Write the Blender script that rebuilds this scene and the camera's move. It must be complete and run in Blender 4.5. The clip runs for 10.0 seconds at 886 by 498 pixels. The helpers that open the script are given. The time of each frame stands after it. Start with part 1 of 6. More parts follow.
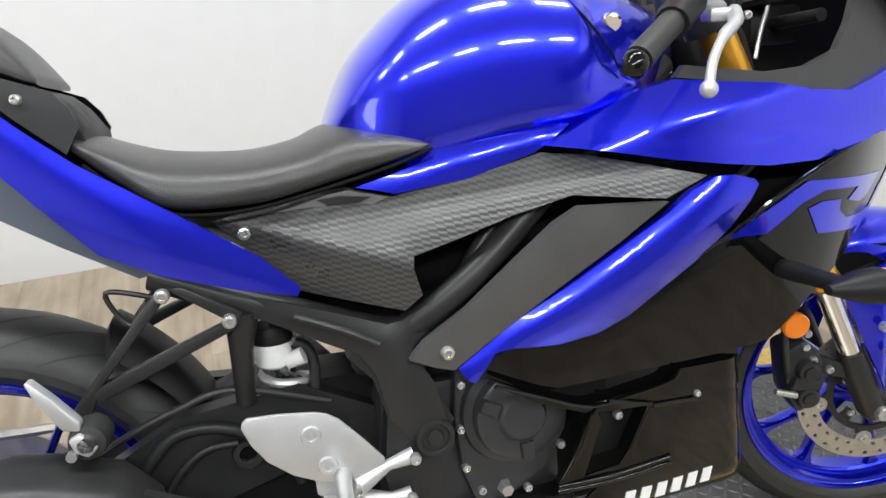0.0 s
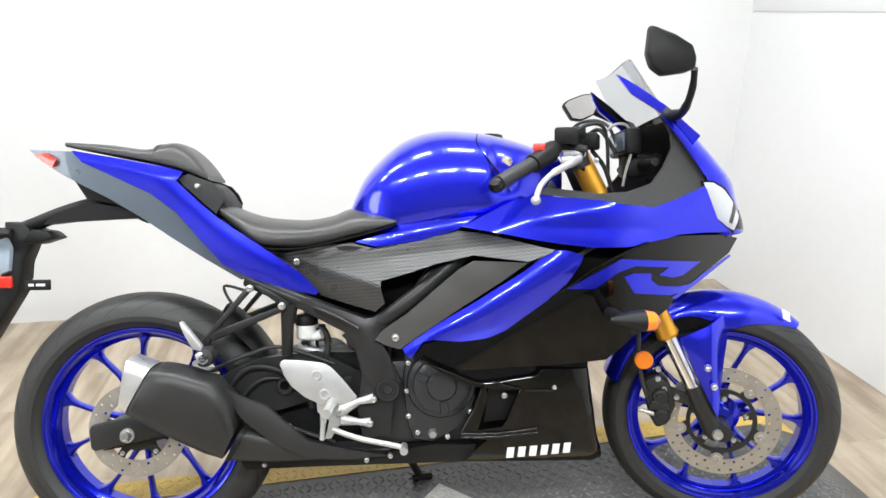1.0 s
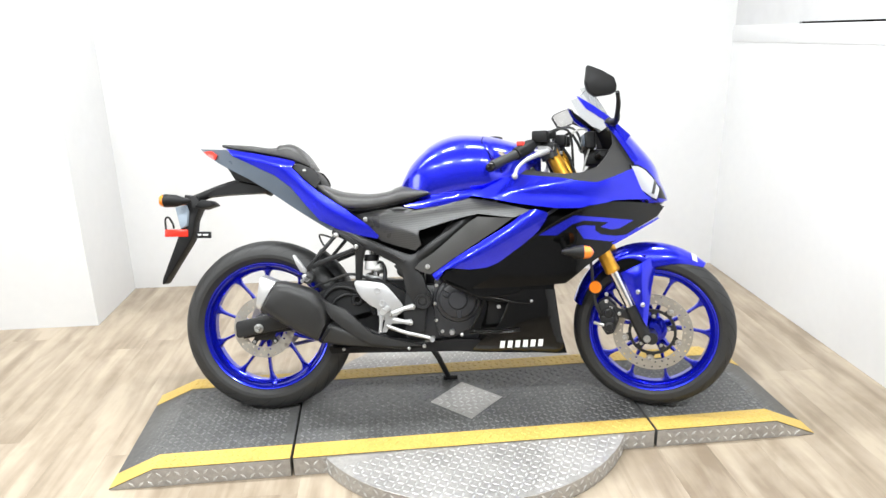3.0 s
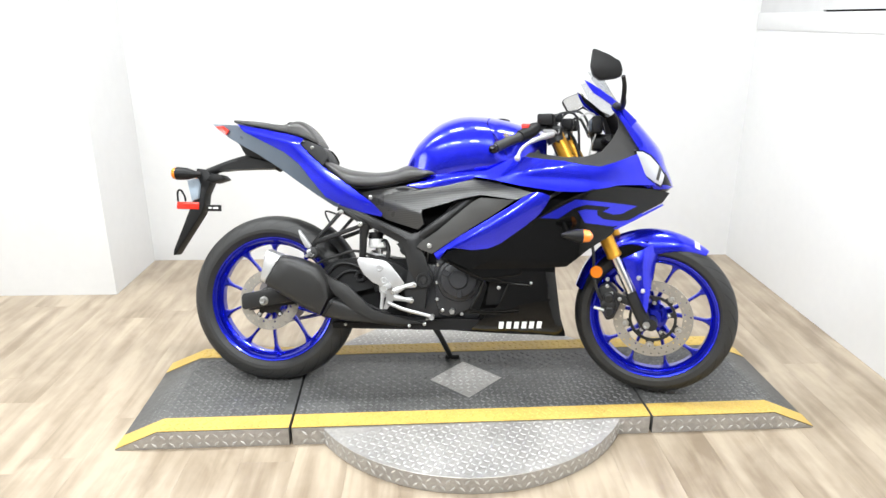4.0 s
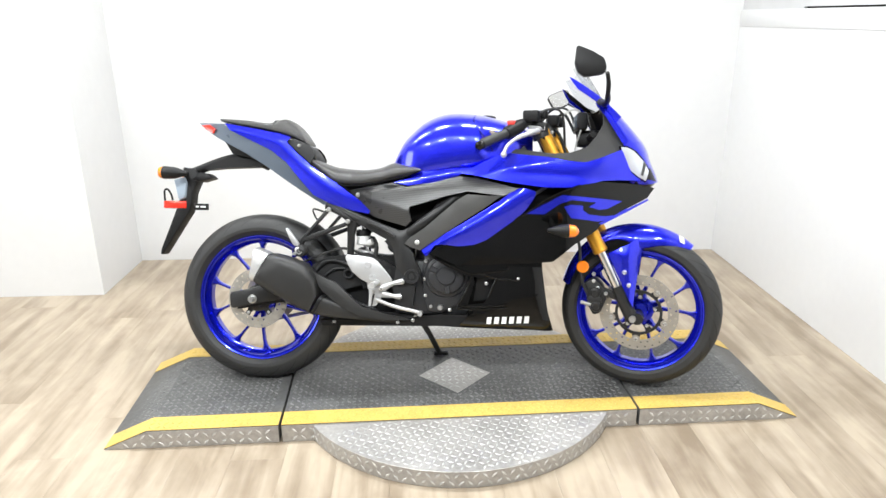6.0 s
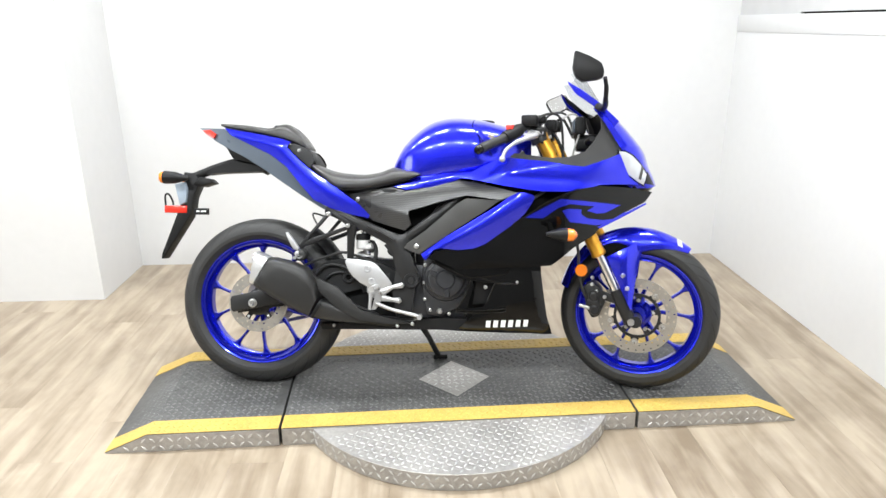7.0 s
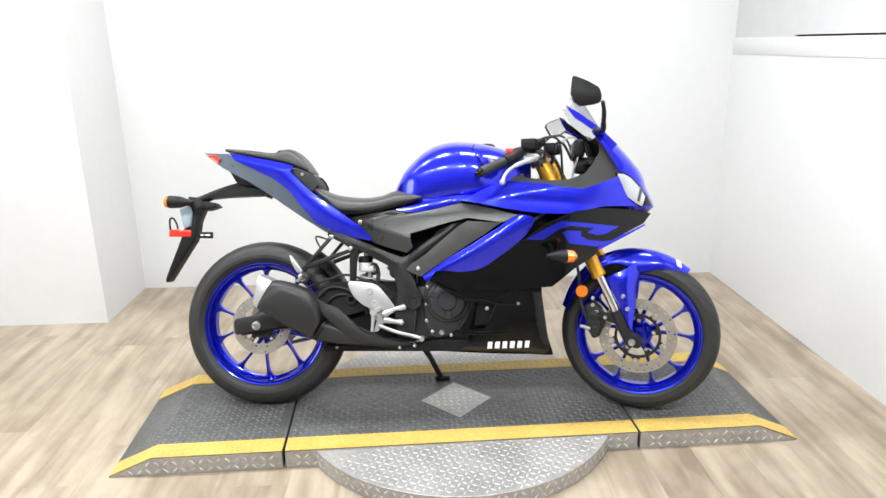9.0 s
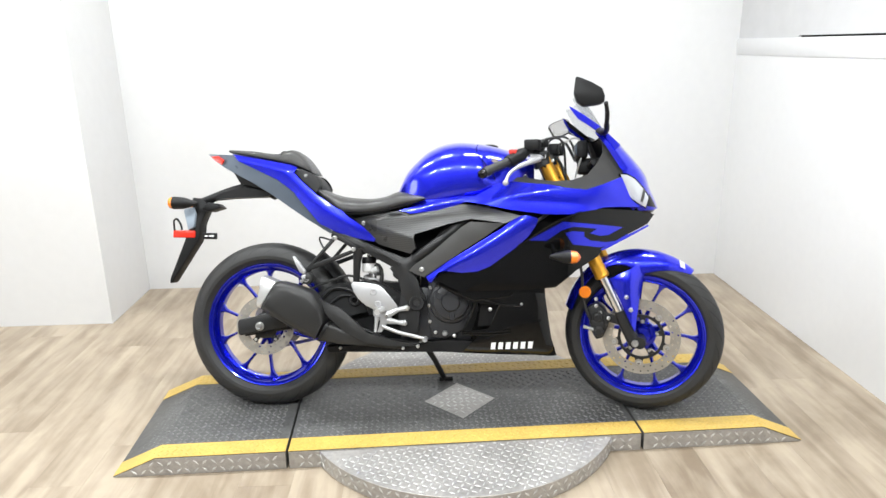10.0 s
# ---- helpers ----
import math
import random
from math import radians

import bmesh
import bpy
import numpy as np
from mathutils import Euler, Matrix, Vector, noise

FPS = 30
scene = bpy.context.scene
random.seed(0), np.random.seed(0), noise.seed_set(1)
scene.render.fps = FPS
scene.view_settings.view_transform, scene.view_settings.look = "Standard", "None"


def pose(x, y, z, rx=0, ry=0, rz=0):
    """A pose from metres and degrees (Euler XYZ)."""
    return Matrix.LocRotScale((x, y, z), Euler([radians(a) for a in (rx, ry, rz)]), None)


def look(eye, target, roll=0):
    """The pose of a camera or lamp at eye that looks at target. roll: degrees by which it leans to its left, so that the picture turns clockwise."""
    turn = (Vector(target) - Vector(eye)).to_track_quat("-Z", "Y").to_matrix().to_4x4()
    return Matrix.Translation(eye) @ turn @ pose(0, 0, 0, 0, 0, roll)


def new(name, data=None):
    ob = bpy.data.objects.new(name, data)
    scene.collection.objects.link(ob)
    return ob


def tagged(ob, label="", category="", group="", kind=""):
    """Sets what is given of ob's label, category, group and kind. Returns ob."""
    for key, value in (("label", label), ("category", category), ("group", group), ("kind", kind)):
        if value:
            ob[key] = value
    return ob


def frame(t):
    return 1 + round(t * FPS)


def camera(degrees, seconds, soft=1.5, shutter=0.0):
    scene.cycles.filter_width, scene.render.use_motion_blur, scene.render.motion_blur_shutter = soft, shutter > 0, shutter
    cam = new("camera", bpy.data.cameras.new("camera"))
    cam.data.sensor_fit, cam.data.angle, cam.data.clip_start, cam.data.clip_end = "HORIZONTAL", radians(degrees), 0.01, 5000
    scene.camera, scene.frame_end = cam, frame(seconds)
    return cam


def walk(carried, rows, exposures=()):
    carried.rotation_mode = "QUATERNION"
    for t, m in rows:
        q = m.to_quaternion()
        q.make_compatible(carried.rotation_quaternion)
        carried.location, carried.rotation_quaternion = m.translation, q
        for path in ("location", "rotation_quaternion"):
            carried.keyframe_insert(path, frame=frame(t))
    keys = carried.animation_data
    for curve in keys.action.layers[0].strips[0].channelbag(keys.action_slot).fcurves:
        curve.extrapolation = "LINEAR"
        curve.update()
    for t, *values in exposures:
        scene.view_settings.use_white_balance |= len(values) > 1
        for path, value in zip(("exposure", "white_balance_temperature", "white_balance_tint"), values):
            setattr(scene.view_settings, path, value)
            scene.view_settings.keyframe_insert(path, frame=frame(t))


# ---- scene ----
cam = camera(66.2, 10.0)
PATH = [
    (0, (0.338, -0.706, 1.157), (1.017, 0.923, 0.217), 0.3),
    (0.5, (0.414, -1.036, 1.227), (0.837, 0.757, 0.448), 1.2),
    (1, (0.481, -1.44, 1.33), (0.806, 0.42, 0.669), 0.3),
    (1.5, (0.446, -1.788, 1.386), (0.662, 0.087, 0.722), 0.5),
    (2, (0.54, -2.051, 1.373), (0.719, -0.17, 0.717), 0.4),
    (2.5, (0.481, -2.229, 1.417), (0.659, -0.327, 0.824), -1.1),
    (4, (0.603, -2.349, 1.398), (0.652, -0.455, 0.755), -0.1),
    (4.5, (0.601, -2.35, 1.399), (0.661, -0.458, 0.754), 0.1),
    (5, (0.603, -2.353, 1.401), (0.657, -0.462, 0.751), -0.1),
    (5.5, (0.606, -2.359, 1.396), (0.683, -0.469, 0.747), -0.2),
    (7, (0.609, -2.38, 1.396), (0.691, -0.484, 0.763), -0.4),
    (7.5, (0.603, -2.388, 1.402), (0.678, -0.487, 0.784), -0.4),
    (8, (0.604, -2.395, 1.402), (0.682, -0.489, 0.8), -0.6),
    (8.5, (0.601, -2.401, 1.406), (0.679, -0.489, 0.824), -0.7),
    (9, (0.604, -2.403, 1.413), (0.686, -0.49, 0.835), -0.8),
    (9.5, (0.605, -2.405, 1.412), (0.685, -0.49, 0.84), -1.1),
    (10, (0.607, -2.406, 1.412), (0.677, -0.492, 0.838), -0.9),
]
EXPOSURES = [(0, -0.38), (0.5, -0.22), (1, -0.04), (1.5, 0.0), (2.5, 0.07), (4.0, 0.1), (5.5, 0.09), (7.0, 0.01), (8.5, -0.07), (10, -0.09)]
walk(cam, [(t, look(eye, target, roll)) for t, eye, target, roll in PATH], exposures=EXPOSURES)

# ---- world and light ----
world = bpy.data.worlds.new("world")
scene.world = world
world.use_nodes = True
world.node_tree.nodes["Background"].inputs[0].default_value = (0.9, 0.95, 1.0, 1)
world.node_tree.nodes["Background"].inputs[1].default_value = 0.15


def ceiling_lamp(x, y, z, sx, sy, watts):
    data = bpy.data.lights.new("ceiling_lamp", "AREA")
    data.shape, data.size, data.size_y, data.energy = "RECTANGLE", sx, sy, watts
    data.color = (0.945, 0.985, 1.0)
    ob = new("ceiling_lamp", data)
    ob.matrix_world = pose(x, y, z)


ROOM_H = 2.95
LAMPS = [(-1.9 + 0.92 * i, y) for y in (0.25, -2.2) for i in range(5)]
for lx, ly in LAMPS:
    ceiling_lamp(lx, ly, ROOM_H - 0.07, 0.5, 0.14, 29 if ly > -1 else 41)


# unseen wall washer, added to lay the bright patch on the side wall
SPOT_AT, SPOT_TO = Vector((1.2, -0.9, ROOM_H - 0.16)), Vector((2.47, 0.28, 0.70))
spot = bpy.data.lights.new("added_wall_washer", "SPOT")
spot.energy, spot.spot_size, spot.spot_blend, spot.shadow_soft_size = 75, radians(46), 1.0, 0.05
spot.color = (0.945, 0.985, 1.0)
new("added_wall_washer", spot).matrix_world = look(SPOT_AT, SPOT_TO)


# ---- materials ----
def mat(name, col, rough=0.5, metal=0.0, coat=0.0, vary=0.12, scale=6.0, bump=0.0, bump_scale=200.0, spec=0.5, island=0.0, obj=0.0, rvar=0.15):
    """A surface: colour varied at two scales, roughness broken up, fine relief."""
    m = bpy.data.materials.new(name)
    m.use_nodes = True
    nt = m.node_tree
    N, K = nt.nodes, nt.links
    b = N["Principled BSDF"]
    b.inputs["Metallic"].default_value = metal
    b.inputs["Coat Weight"].default_value = coat
    b.inputs["Coat Roughness"].default_value = 0.04
    b.inputs["Specular IOR Level"].default_value = spec
    tc = N.new("ShaderNodeTexCoord")
    n1 = N.new("ShaderNodeTexNoise")
    n1.inputs["Scale"].default_value, n1.inputs["Detail"].default_value = scale, 6
    n2 = N.new("ShaderNodeTexNoise")
    n2.inputs["Scale"].default_value, n2.inputs["Detail"].default_value = scale * 14, 3
    K.new(tc.outputs["Object"], n1.inputs["Vector"])
    K.new(tc.outputs["Object"], n2.inputs["Vector"])
    add = N.new("ShaderNodeMath")
    add.operation = "ADD"
    K.new(n1.outputs["Fac"], add.inputs[0])
    K.new(n2.outputs["Fac"], add.inputs[1])
    rng = N.new("ShaderNodeMapRange")
    rng.inputs["From Min"].default_value, rng.inputs["From Max"].default_value = 0.6, 1.4
    rng.inputs["To Min"].default_value, rng.inputs["To Max"].default_value = 1 - vary, 1 + vary
    K.new(add.outputs[0], rng.inputs["Value"])
    val = rng.outputs[0]
    for src, amount in (("ShaderNodeObjectInfo", obj), ("ShaderNodeNewGeometry", island)):
        if amount:
            info = N.new(src)
            r2 = N.new("ShaderNodeMapRange")
            r2.inputs["To Min"].default_value, r2.inputs["To Max"].default_value = 1 - amount, 1 + amount
            K.new(info.outputs["Random" if src == "ShaderNodeObjectInfo" else "Random Per Island"], r2.inputs["Value"])
            mul = N.new("ShaderNodeMath")
            mul.operation = "MULTIPLY"
            K.new(val, mul.inputs[0])
            K.new(r2.outputs[0], mul.inputs[1])
            val = mul.outputs[0]
    vm = N.new("ShaderNodeVectorMath")
    vm.operation = "SCALE"
    vm.inputs[0].default_value = col
    K.new(val, vm.inputs["Scale"])
    K.new(vm.outputs[0], b.inputs["Base Color"])
    rr = N.new("ShaderNodeMapRange")
    rr.inputs["From Min"].default_value, rr.inputs["From Max"].default_value = 0.3, 0.7
    rr.inputs["To Min"].default_value, rr.inputs["To Max"].default_value = rough * (1 - rvar), min(1, rough * (1 + rvar))
    K.new(n1.outputs["Fac"], rr.inputs["Value"])
    K.new(rr.outputs[0], b.inputs["Roughness"])
    if bump:
        nb = N.new("ShaderNodeTexNoise")
        nb.inputs["Scale"].default_value, nb.inputs["Detail"].default_value = bump_scale, 2
        K.new(tc.outputs["Object"], nb.inputs["Vector"])
        bp = N.new("ShaderNodeBump")
        bp.inputs["Strength"].default_value, bp.inputs["Distance"].default_value = bump, 0.001
        K.new(nb.outputs["Fac"], bp.inputs["Height"])
        K.new(bp.outputs[0], b.inputs["Normal"])
    return m


M_PANEL = mat("bright_white_wall_panel", (0.66, 0.66, 0.658), 0.45, vary=0.02, scale=1.5, bump=0.1, bump_scale=120)
M_WALL = mat("white_wall_paint", (0.665, 0.664, 0.661), 0.6, vary=0.025, scale=1.2, bump=0.15, bump_scale=180)
M_GREY = mat("grey_wall_paint", (0.52, 0.52, 0.52), 0.5, vary=0.05, scale=1.0)
M_FAR = mat("grey_far_wall_paint", (0.22, 0.22, 0.225), 0.7, vary=0.08, scale=1.5)
M_CEIL = mat("ceiling_paint", (0.55, 0.55, 0.55), 0.8, vary=0.03, scale=2)
M_BLUE = mat("blue_metallic_paint", (0.011, 0.018, 0.74), 0.24, metal=0.8, coat=1.0, vary=0.02, scale=30, rvar=0.02)
M_BLUE2 = mat("blue_rim_paint", (0.010, 0.019, 0.60), 0.2, metal=0.85, coat=0.8, vary=0.03, scale=30, rvar=0.03)
M_SLATE = mat("slate_grey_paint", (0.10, 0.125, 0.16), 0.32, metal=0.4, coat=0.7, vary=0.05, scale=20)
M_GLOSS = mat("gloss_black_paint", (0.0025, 0.0025, 0.0025), 0.05, coat=0.0, vary=0.1, scale=20, spec=0.36, rvar=0.05)
M_PLASTIC = mat("matt_black_plastic", (0.0085, 0.0085, 0.009), 0.48, vary=0.15, scale=25, bump=0.2, bump_scale=900, spec=0.24)
M_SATIN = mat("satin_black_paint", (0.019, 0.019, 0.0195), 0.38, vary=0.12, scale=18, spec=0.32)
M_COVER = mat("dark_grey_plastic", (0.056, 0.0555, 0.055), 0.36, vary=0.1, scale=20, bump=0.15, bump_scale=700, spec=0.75)
M_TRAY = mat("charcoal_plastic", (0.034, 0.0335, 0.033), 0.42, vary=0.12, scale=20, bump=0.15, bump_scale=700, spec=0.25)
M_SEAT = mat("black_vinyl", (0.032, 0.031, 0.030), 0.33, vary=0.12, scale=15, bump=0.5, bump_scale=650)
M_RUBBER = mat("tyre_rubber", (0.019, 0.019, 0.0188), 0.55, vary=0.25, scale=12, bump=0.2, bump_scale=300)
M_ENGINE = mat("engine_black_coat", (0.028, 0.0285, 0.031), 0.34, vary=0.15, scale=30, bump=0.35, bump_scale=500, spec=0.32)
M_ALU = mat("brushed_aluminium", (0.72, 0.72, 0.71), 0.32, metal=0.85, vary=0.08, scale=30)
M_STEEL = mat("disc_steel", (0.43, 0.405, 0.36), 0.40, metal=0.75, vary=0.12, scale=40)
M_CHROME = mat("chrome", (0.8, 0.8, 0.8), 0.12, metal=1.0, vary=0.04)
M_GOLD = mat("gold_anodised", (0.72, 0.36, 0.04), 0.3, metal=0.75, vary=0.06, scale=30)
M_BOLT = mat("zinc_bolt", (0.52, 0.52, 0.51), 0.3, metal=0.8, vary=0.1, scale=60)
M_ORANGE = mat("amber_lens", (0.85, 0.22, 0.008), 0.2, coat=0.6, vary=0.06, scale=40)
M_RED = mat("red_lens", (0.7, 0.03, 0.015), 0.2, coat=0.6, vary=0.06, scale=40)
M_REDP = mat("red_plastic", (0.65, 0.04, 0.03), 0.4, vary=0.06)
M_LENS = mat("pale_lamp_lens", (0.70, 0.74, 0.79), 0.12, metal=0.25, coat=1.0, vary=0.04, scale=14, rvar=0.05)
M_WHITE = mat("white_lettering", (0.8, 0.8, 0.8), 0.35, vary=0.05, scale=40)
M_MUFF = mat("muffler_black", (0.021, 0.0208, 0.0205), 0.40, vary=0.12, scale=20, bump=0.15, bump_scale=600, spec=0.4)
M_MAT = mat("worn_black_steel_tread", (0.092, 0.092, 0.090), 0.46, metal=0.25, vary=0.4, scale=4, bump=0.2)
M_TREAD = mat("worn_black_tread_lozenge", (0.150, 0.150, 0.147), 0.44, metal=0.25, vary=0.4, scale=4, island=0.3)
M_YELLOW = mat("worn_yellow_paint", (0.53, 0.36, 0.085), 0.45, vary=0.2, scale=9, bump=0.3, bump_scale=250)
M_PLATE = mat("steel_tread_plate", (0.40, 0.385, 0.365), 0.44, metal=0.55, vary=0.25, scale=5, bump=0.15)
M_PLATE2 = mat("steel_tread_lozenge", (0.56, 0.56, 0.545), 0.42, metal=0.55, vary=0.2, scale=6, island=0.2)
M_CAST = mat("pale_cast_aluminium", (0.46, 0.46, 0.465), 0.42, metal=0.5, vary=0.06, scale=40, bump=0.15, bump_scale=800)
M_MILK = mat("translucent_white_plastic", (0.7, 0.7, 0.69), 0.3, vary=0.05, scale=30)
# rubber darkened by the shade inside the tread cuts
M_GROOVE = mat("tyre_groove_shade", (0.011, 0.011, 0.011), 0.7, vary=0.2, scale=12)
M_LAMPGREY = mat("blue_grey_plastic", (0.30, 0.36, 0.43), 0.3, vary=0.08, scale=30)
# near-black for joints, and for shade put into gaps and recesses
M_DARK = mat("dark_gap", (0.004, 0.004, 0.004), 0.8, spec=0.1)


def wood():
    m = mat("light_oak_laminate", (0.36, 0.30, 0.23), 0.36, vary=0.14, scale=2.0, obj=0.035)
    nt = m.node_tree
    N, K = nt.nodes, nt.links
    b = N["Principled BSDF"]
    tc, info = N.new("ShaderNodeTexCoord"), N.new("ShaderNodeObjectInfo")
    shift = N.new("ShaderNodeVectorMath")
    shift.operation = "MULTIPLY_ADD"
    shift.inputs[1].default_value, shift.inputs[2].default_value = (7, 31, 3), (0, 0, 0)
    K.new(info.outputs["Random"], shift.inputs[0])
    addv = N.new("ShaderNodeVectorMath")
    addv.operation = "ADD"
    K.new(tc.outputs["Object"], addv.inputs[0])
    K.new(shift.outputs[0], addv.inputs[1])
    mp = N.new("ShaderNodeMapping")
    mp.inputs["Scale"].default_value = (22, 1.5, 1)
    K.new(addv.outputs[0], mp.inputs["Vector"])
    g = N.new("ShaderNodeTexNoise")
    g.inputs["Scale"].default_value, g.inputs["Detail"].default_value, g.inputs["Distortion"].default_value = 1.0, 7, 0.6
    K.new(mp.outputs[0], g.inputs["Vector"])
    mp2 = N.new("ShaderNodeMapping")
    mp2.inputs["Scale"].default_value = (4.0, 1.6, 1)
    K.new(addv.outputs[0], mp2.inputs["Vector"])
    g2 = N.new("ShaderNodeTexNoise")
    g2.inputs["Scale"].default_value, g2.inputs["Detail"].default_value = 1.6, 4
    K.new(mp2.outputs[0], g2.inputs["Vector"])
    avg = N.new("ShaderNodeMath")
    avg.operation = "ADD"
    K.new(g.outputs["Fac"], avg.inputs[0])
    K.new(g2.outputs["Fac"], avg.inputs[1])
    ramp = N.new("ShaderNodeValToRGB")
    ramp.color_ramp.elements[0].position, ramp.color_ramp.elements[1].position = 0.36, 0.64
    ramp.color_ramp.elements[0].color = (0.16, 0.115, 0.072, 1)
    ramp.color_ramp.elements[1].color = (0.41, 0.34, 0.255, 1)
    half = N.new("ShaderNodeMath")
    half.operation = "MULTIPLY"
    half.inputs[1].default_value = 0.5
    geo = N.new("ShaderNodeNewGeometry")
    mp3 = N.new("ShaderNodeMapping")
    mp3.inputs["Scale"].default_value = (6.5, 2.6, 1)
    mp3.inputs["Rotation"].default_value = (0, 0, 0.35)
    K.new(geo.outputs["Position"], mp3.inputs["Vector"])
    g3 = N.new("ShaderNodeTexNoise")
    g3.inputs["Scale"].default_value, g3.inputs["Detail"].default_value, g3.inputs["Distortion"].default_value = 1.3, 5, 0.8
    K.new(mp3.outputs[0], g3.inputs["Vector"])
    blotch = N.new("ShaderNodeMath")
    blotch.operation = "MULTIPLY_ADD"
    blotch.inputs[1].default_value, blotch.inputs[2].default_value = 0.8, -0.4
    K.new(g3.outputs["Fac"], blotch.inputs[0])
    sum2 = N.new("ShaderNodeMath")
    sum2.operation = "ADD"
    K.new(avg.outputs[0], sum2.inputs[0])
    K.new(blotch.outputs[0], sum2.inputs[1])
    K.new(sum2.outputs[0], half.inputs[0])
    K.new(half.outputs[0], ramp.inputs[0])
    mix = N.new("ShaderNodeMix")
    mix.data_type, mix.blend_type = "RGBA", "MIX"
    mix.inputs["Factor"].default_value = 0.72
    old = b.inputs["Base Color"].links[0].from_socket
    K.new(old, mix.inputs["A"])
    K.new(ramp.outputs[0], mix.inputs["B"])
    K.new(mix.outputs["Result"], b.inputs["Base Color"])
    return m


M_WOOD = wood()


def glass(name, col, rough=0.02):
    m = bpy.data.materials.new(name)
    m.use_nodes = True
    b = m.node_tree.nodes["Principled BSDF"]
    b.inputs["Base Color"].default_value = (*col, 1)
    b.inputs["Transmission Weight"].default_value = 1.0
    b.inputs["Roughness"].default_value = rough
    b.inputs["IOR"].default_value = 1.22
    return m


M_SCREEN = glass("smoke_tinted_screen", (0.74, 0.755, 0.77))


def weave():
    """Moulded carbon-look twill: columns of fine slanted dashes in dark grey plastic."""
    m = mat("carbon_weave_plastic", (0.03, 0.03, 0.03), 0.31, vary=0.08, scale=20, spec=0.6)
    nt = m.node_tree
    N, K = nt.nodes, nt.links
    b = N["Principled BSDF"]
    tc, mp, sep = N.new("ShaderNodeTexCoord"), N.new("ShaderNodeMapping"), N.new("ShaderNodeSeparateXYZ")
    mp.inputs["Rotation"].default_value = (0, radians(8), 0)
    mp.inputs["Scale"].default_value = (88, 1, 125)
    K.new(tc.outputs["Object"], mp.inputs["Vector"])
    K.new(mp.outputs[0], sep.inputs[0])

    def step(op, *values):
        n = N.new("ShaderNodeMath")
        n.operation = op
        for i, v in enumerate(values):
            if isinstance(v, (int, float)):
                n.inputs[i].default_value = v
            else:
                K.new(v, n.inputs[i])
        return n.outputs[0]

    across = step("FRACT", sep.outputs["X"])
    slant = step("ADD", sep.outputs["Z"], step("MULTIPLY", across, 0.5))
    ridge = step("PINGPONG", slant, 0.5)
    col = N.new("ShaderNodeValToRGB")
    col.color_ramp.elements[0].position, col.color_ramp.elements[1].position = 0.12, 0.34
    col.color_ramp.elements[0].color, col.color_ramp.elements[1].color = (0.021, 0.021, 0.0212, 1), (0.052, 0.0517, 0.0513, 1)
    K.new(ridge, col.inputs[0])
    K.new(col.outputs["Color"], b.inputs["Base Color"])
    bp = N.new("ShaderNodeBump")
    bp.inputs["Strength"].default_value, bp.inputs["Distance"].default_value = 0.5, 0.0008
    K.new(ridge, bp.inputs["Height"])
    K.new(bp.outputs[0], b.inputs["Normal"])
    return m


M_WEAVE = weave()


def glow(name, col, strength):
    m = bpy.data.materials.new(name)
    m.use_nodes = True
    b = m.node_tree.nodes["Principled BSDF"]
    b.inputs["Emission Color"].default_value = (*col, 1)
    b.inputs["Emission Strength"].default_value = strength
    return m


M_DAY = glow("daylight", (0.93, 0.97, 1.0), 7.0)
M_GLOW = glow("lamp_diffuser", (1, 0.985, 0.96), 6.0)


# ---- mesh helpers ----
def part(name, bm, material, parent=None, label="", sharp=38):
    me = bpy.data.meshes.new(name)
    bmesh.ops.recalc_face_normals(bm, faces=bm.faces)
    bm.to_mesh(me)
    bm.free()
    me.materials.append(material)
    for p in me.polygons:
        p.use_smooth = True
    me.set_sharp_from_angle(angle=radians(sharp))
    ob = new(name, me)
    ob.parent = parent
    if label:
        tagged(ob, label)
    return ob


def flip(bm):
    """A copy mirrored to the other side."""
    c = bm.copy()
    for v in c.verts:
        v.co.y = -v.co.y
    bmesh.ops.reverse_faces(c, faces=c.faces)
    return c


def pair(name, bm, material, parent, label=""):
    other = flip(bm)
    a = part(name, bm, material, parent, label)
    return a, part(name, other, material, parent, label)


def moved(bm, m):
    bmesh.ops.transform(bm, matrix=m, verts=bm.verts)
    return bm


def joined(*bms):
    """Several pieces of one part in one mesh."""
    out = bmesh.new()
    for b in bms:
        me = bpy.data.meshes.new("tmp")
        b.to_mesh(me)
        out.from_mesh(me)
        bpy.data.meshes.remove(me)
        b.free()
    return out


def box(x0, x1, y0, y1, z0, z1, bevel=0.0, seg=2):
    bm = bmesh.new()
    bmesh.ops.create_cube(bm, size=1)
    for v in bm.verts:
        v.co = Vector(((x0 + x1) / 2 + v.co.x * (x1 - x0), (y0 + y1) / 2 + v.co.y * (y1 - y0), (z0 + z1) / 2 + v.co.z * (z1 - z0)))
    if bevel:
        bmesh.ops.bevel(bm, geom=bm.edges[:], offset=bevel, segments=seg, profile=0.5, affect="EDGES")
    return bm


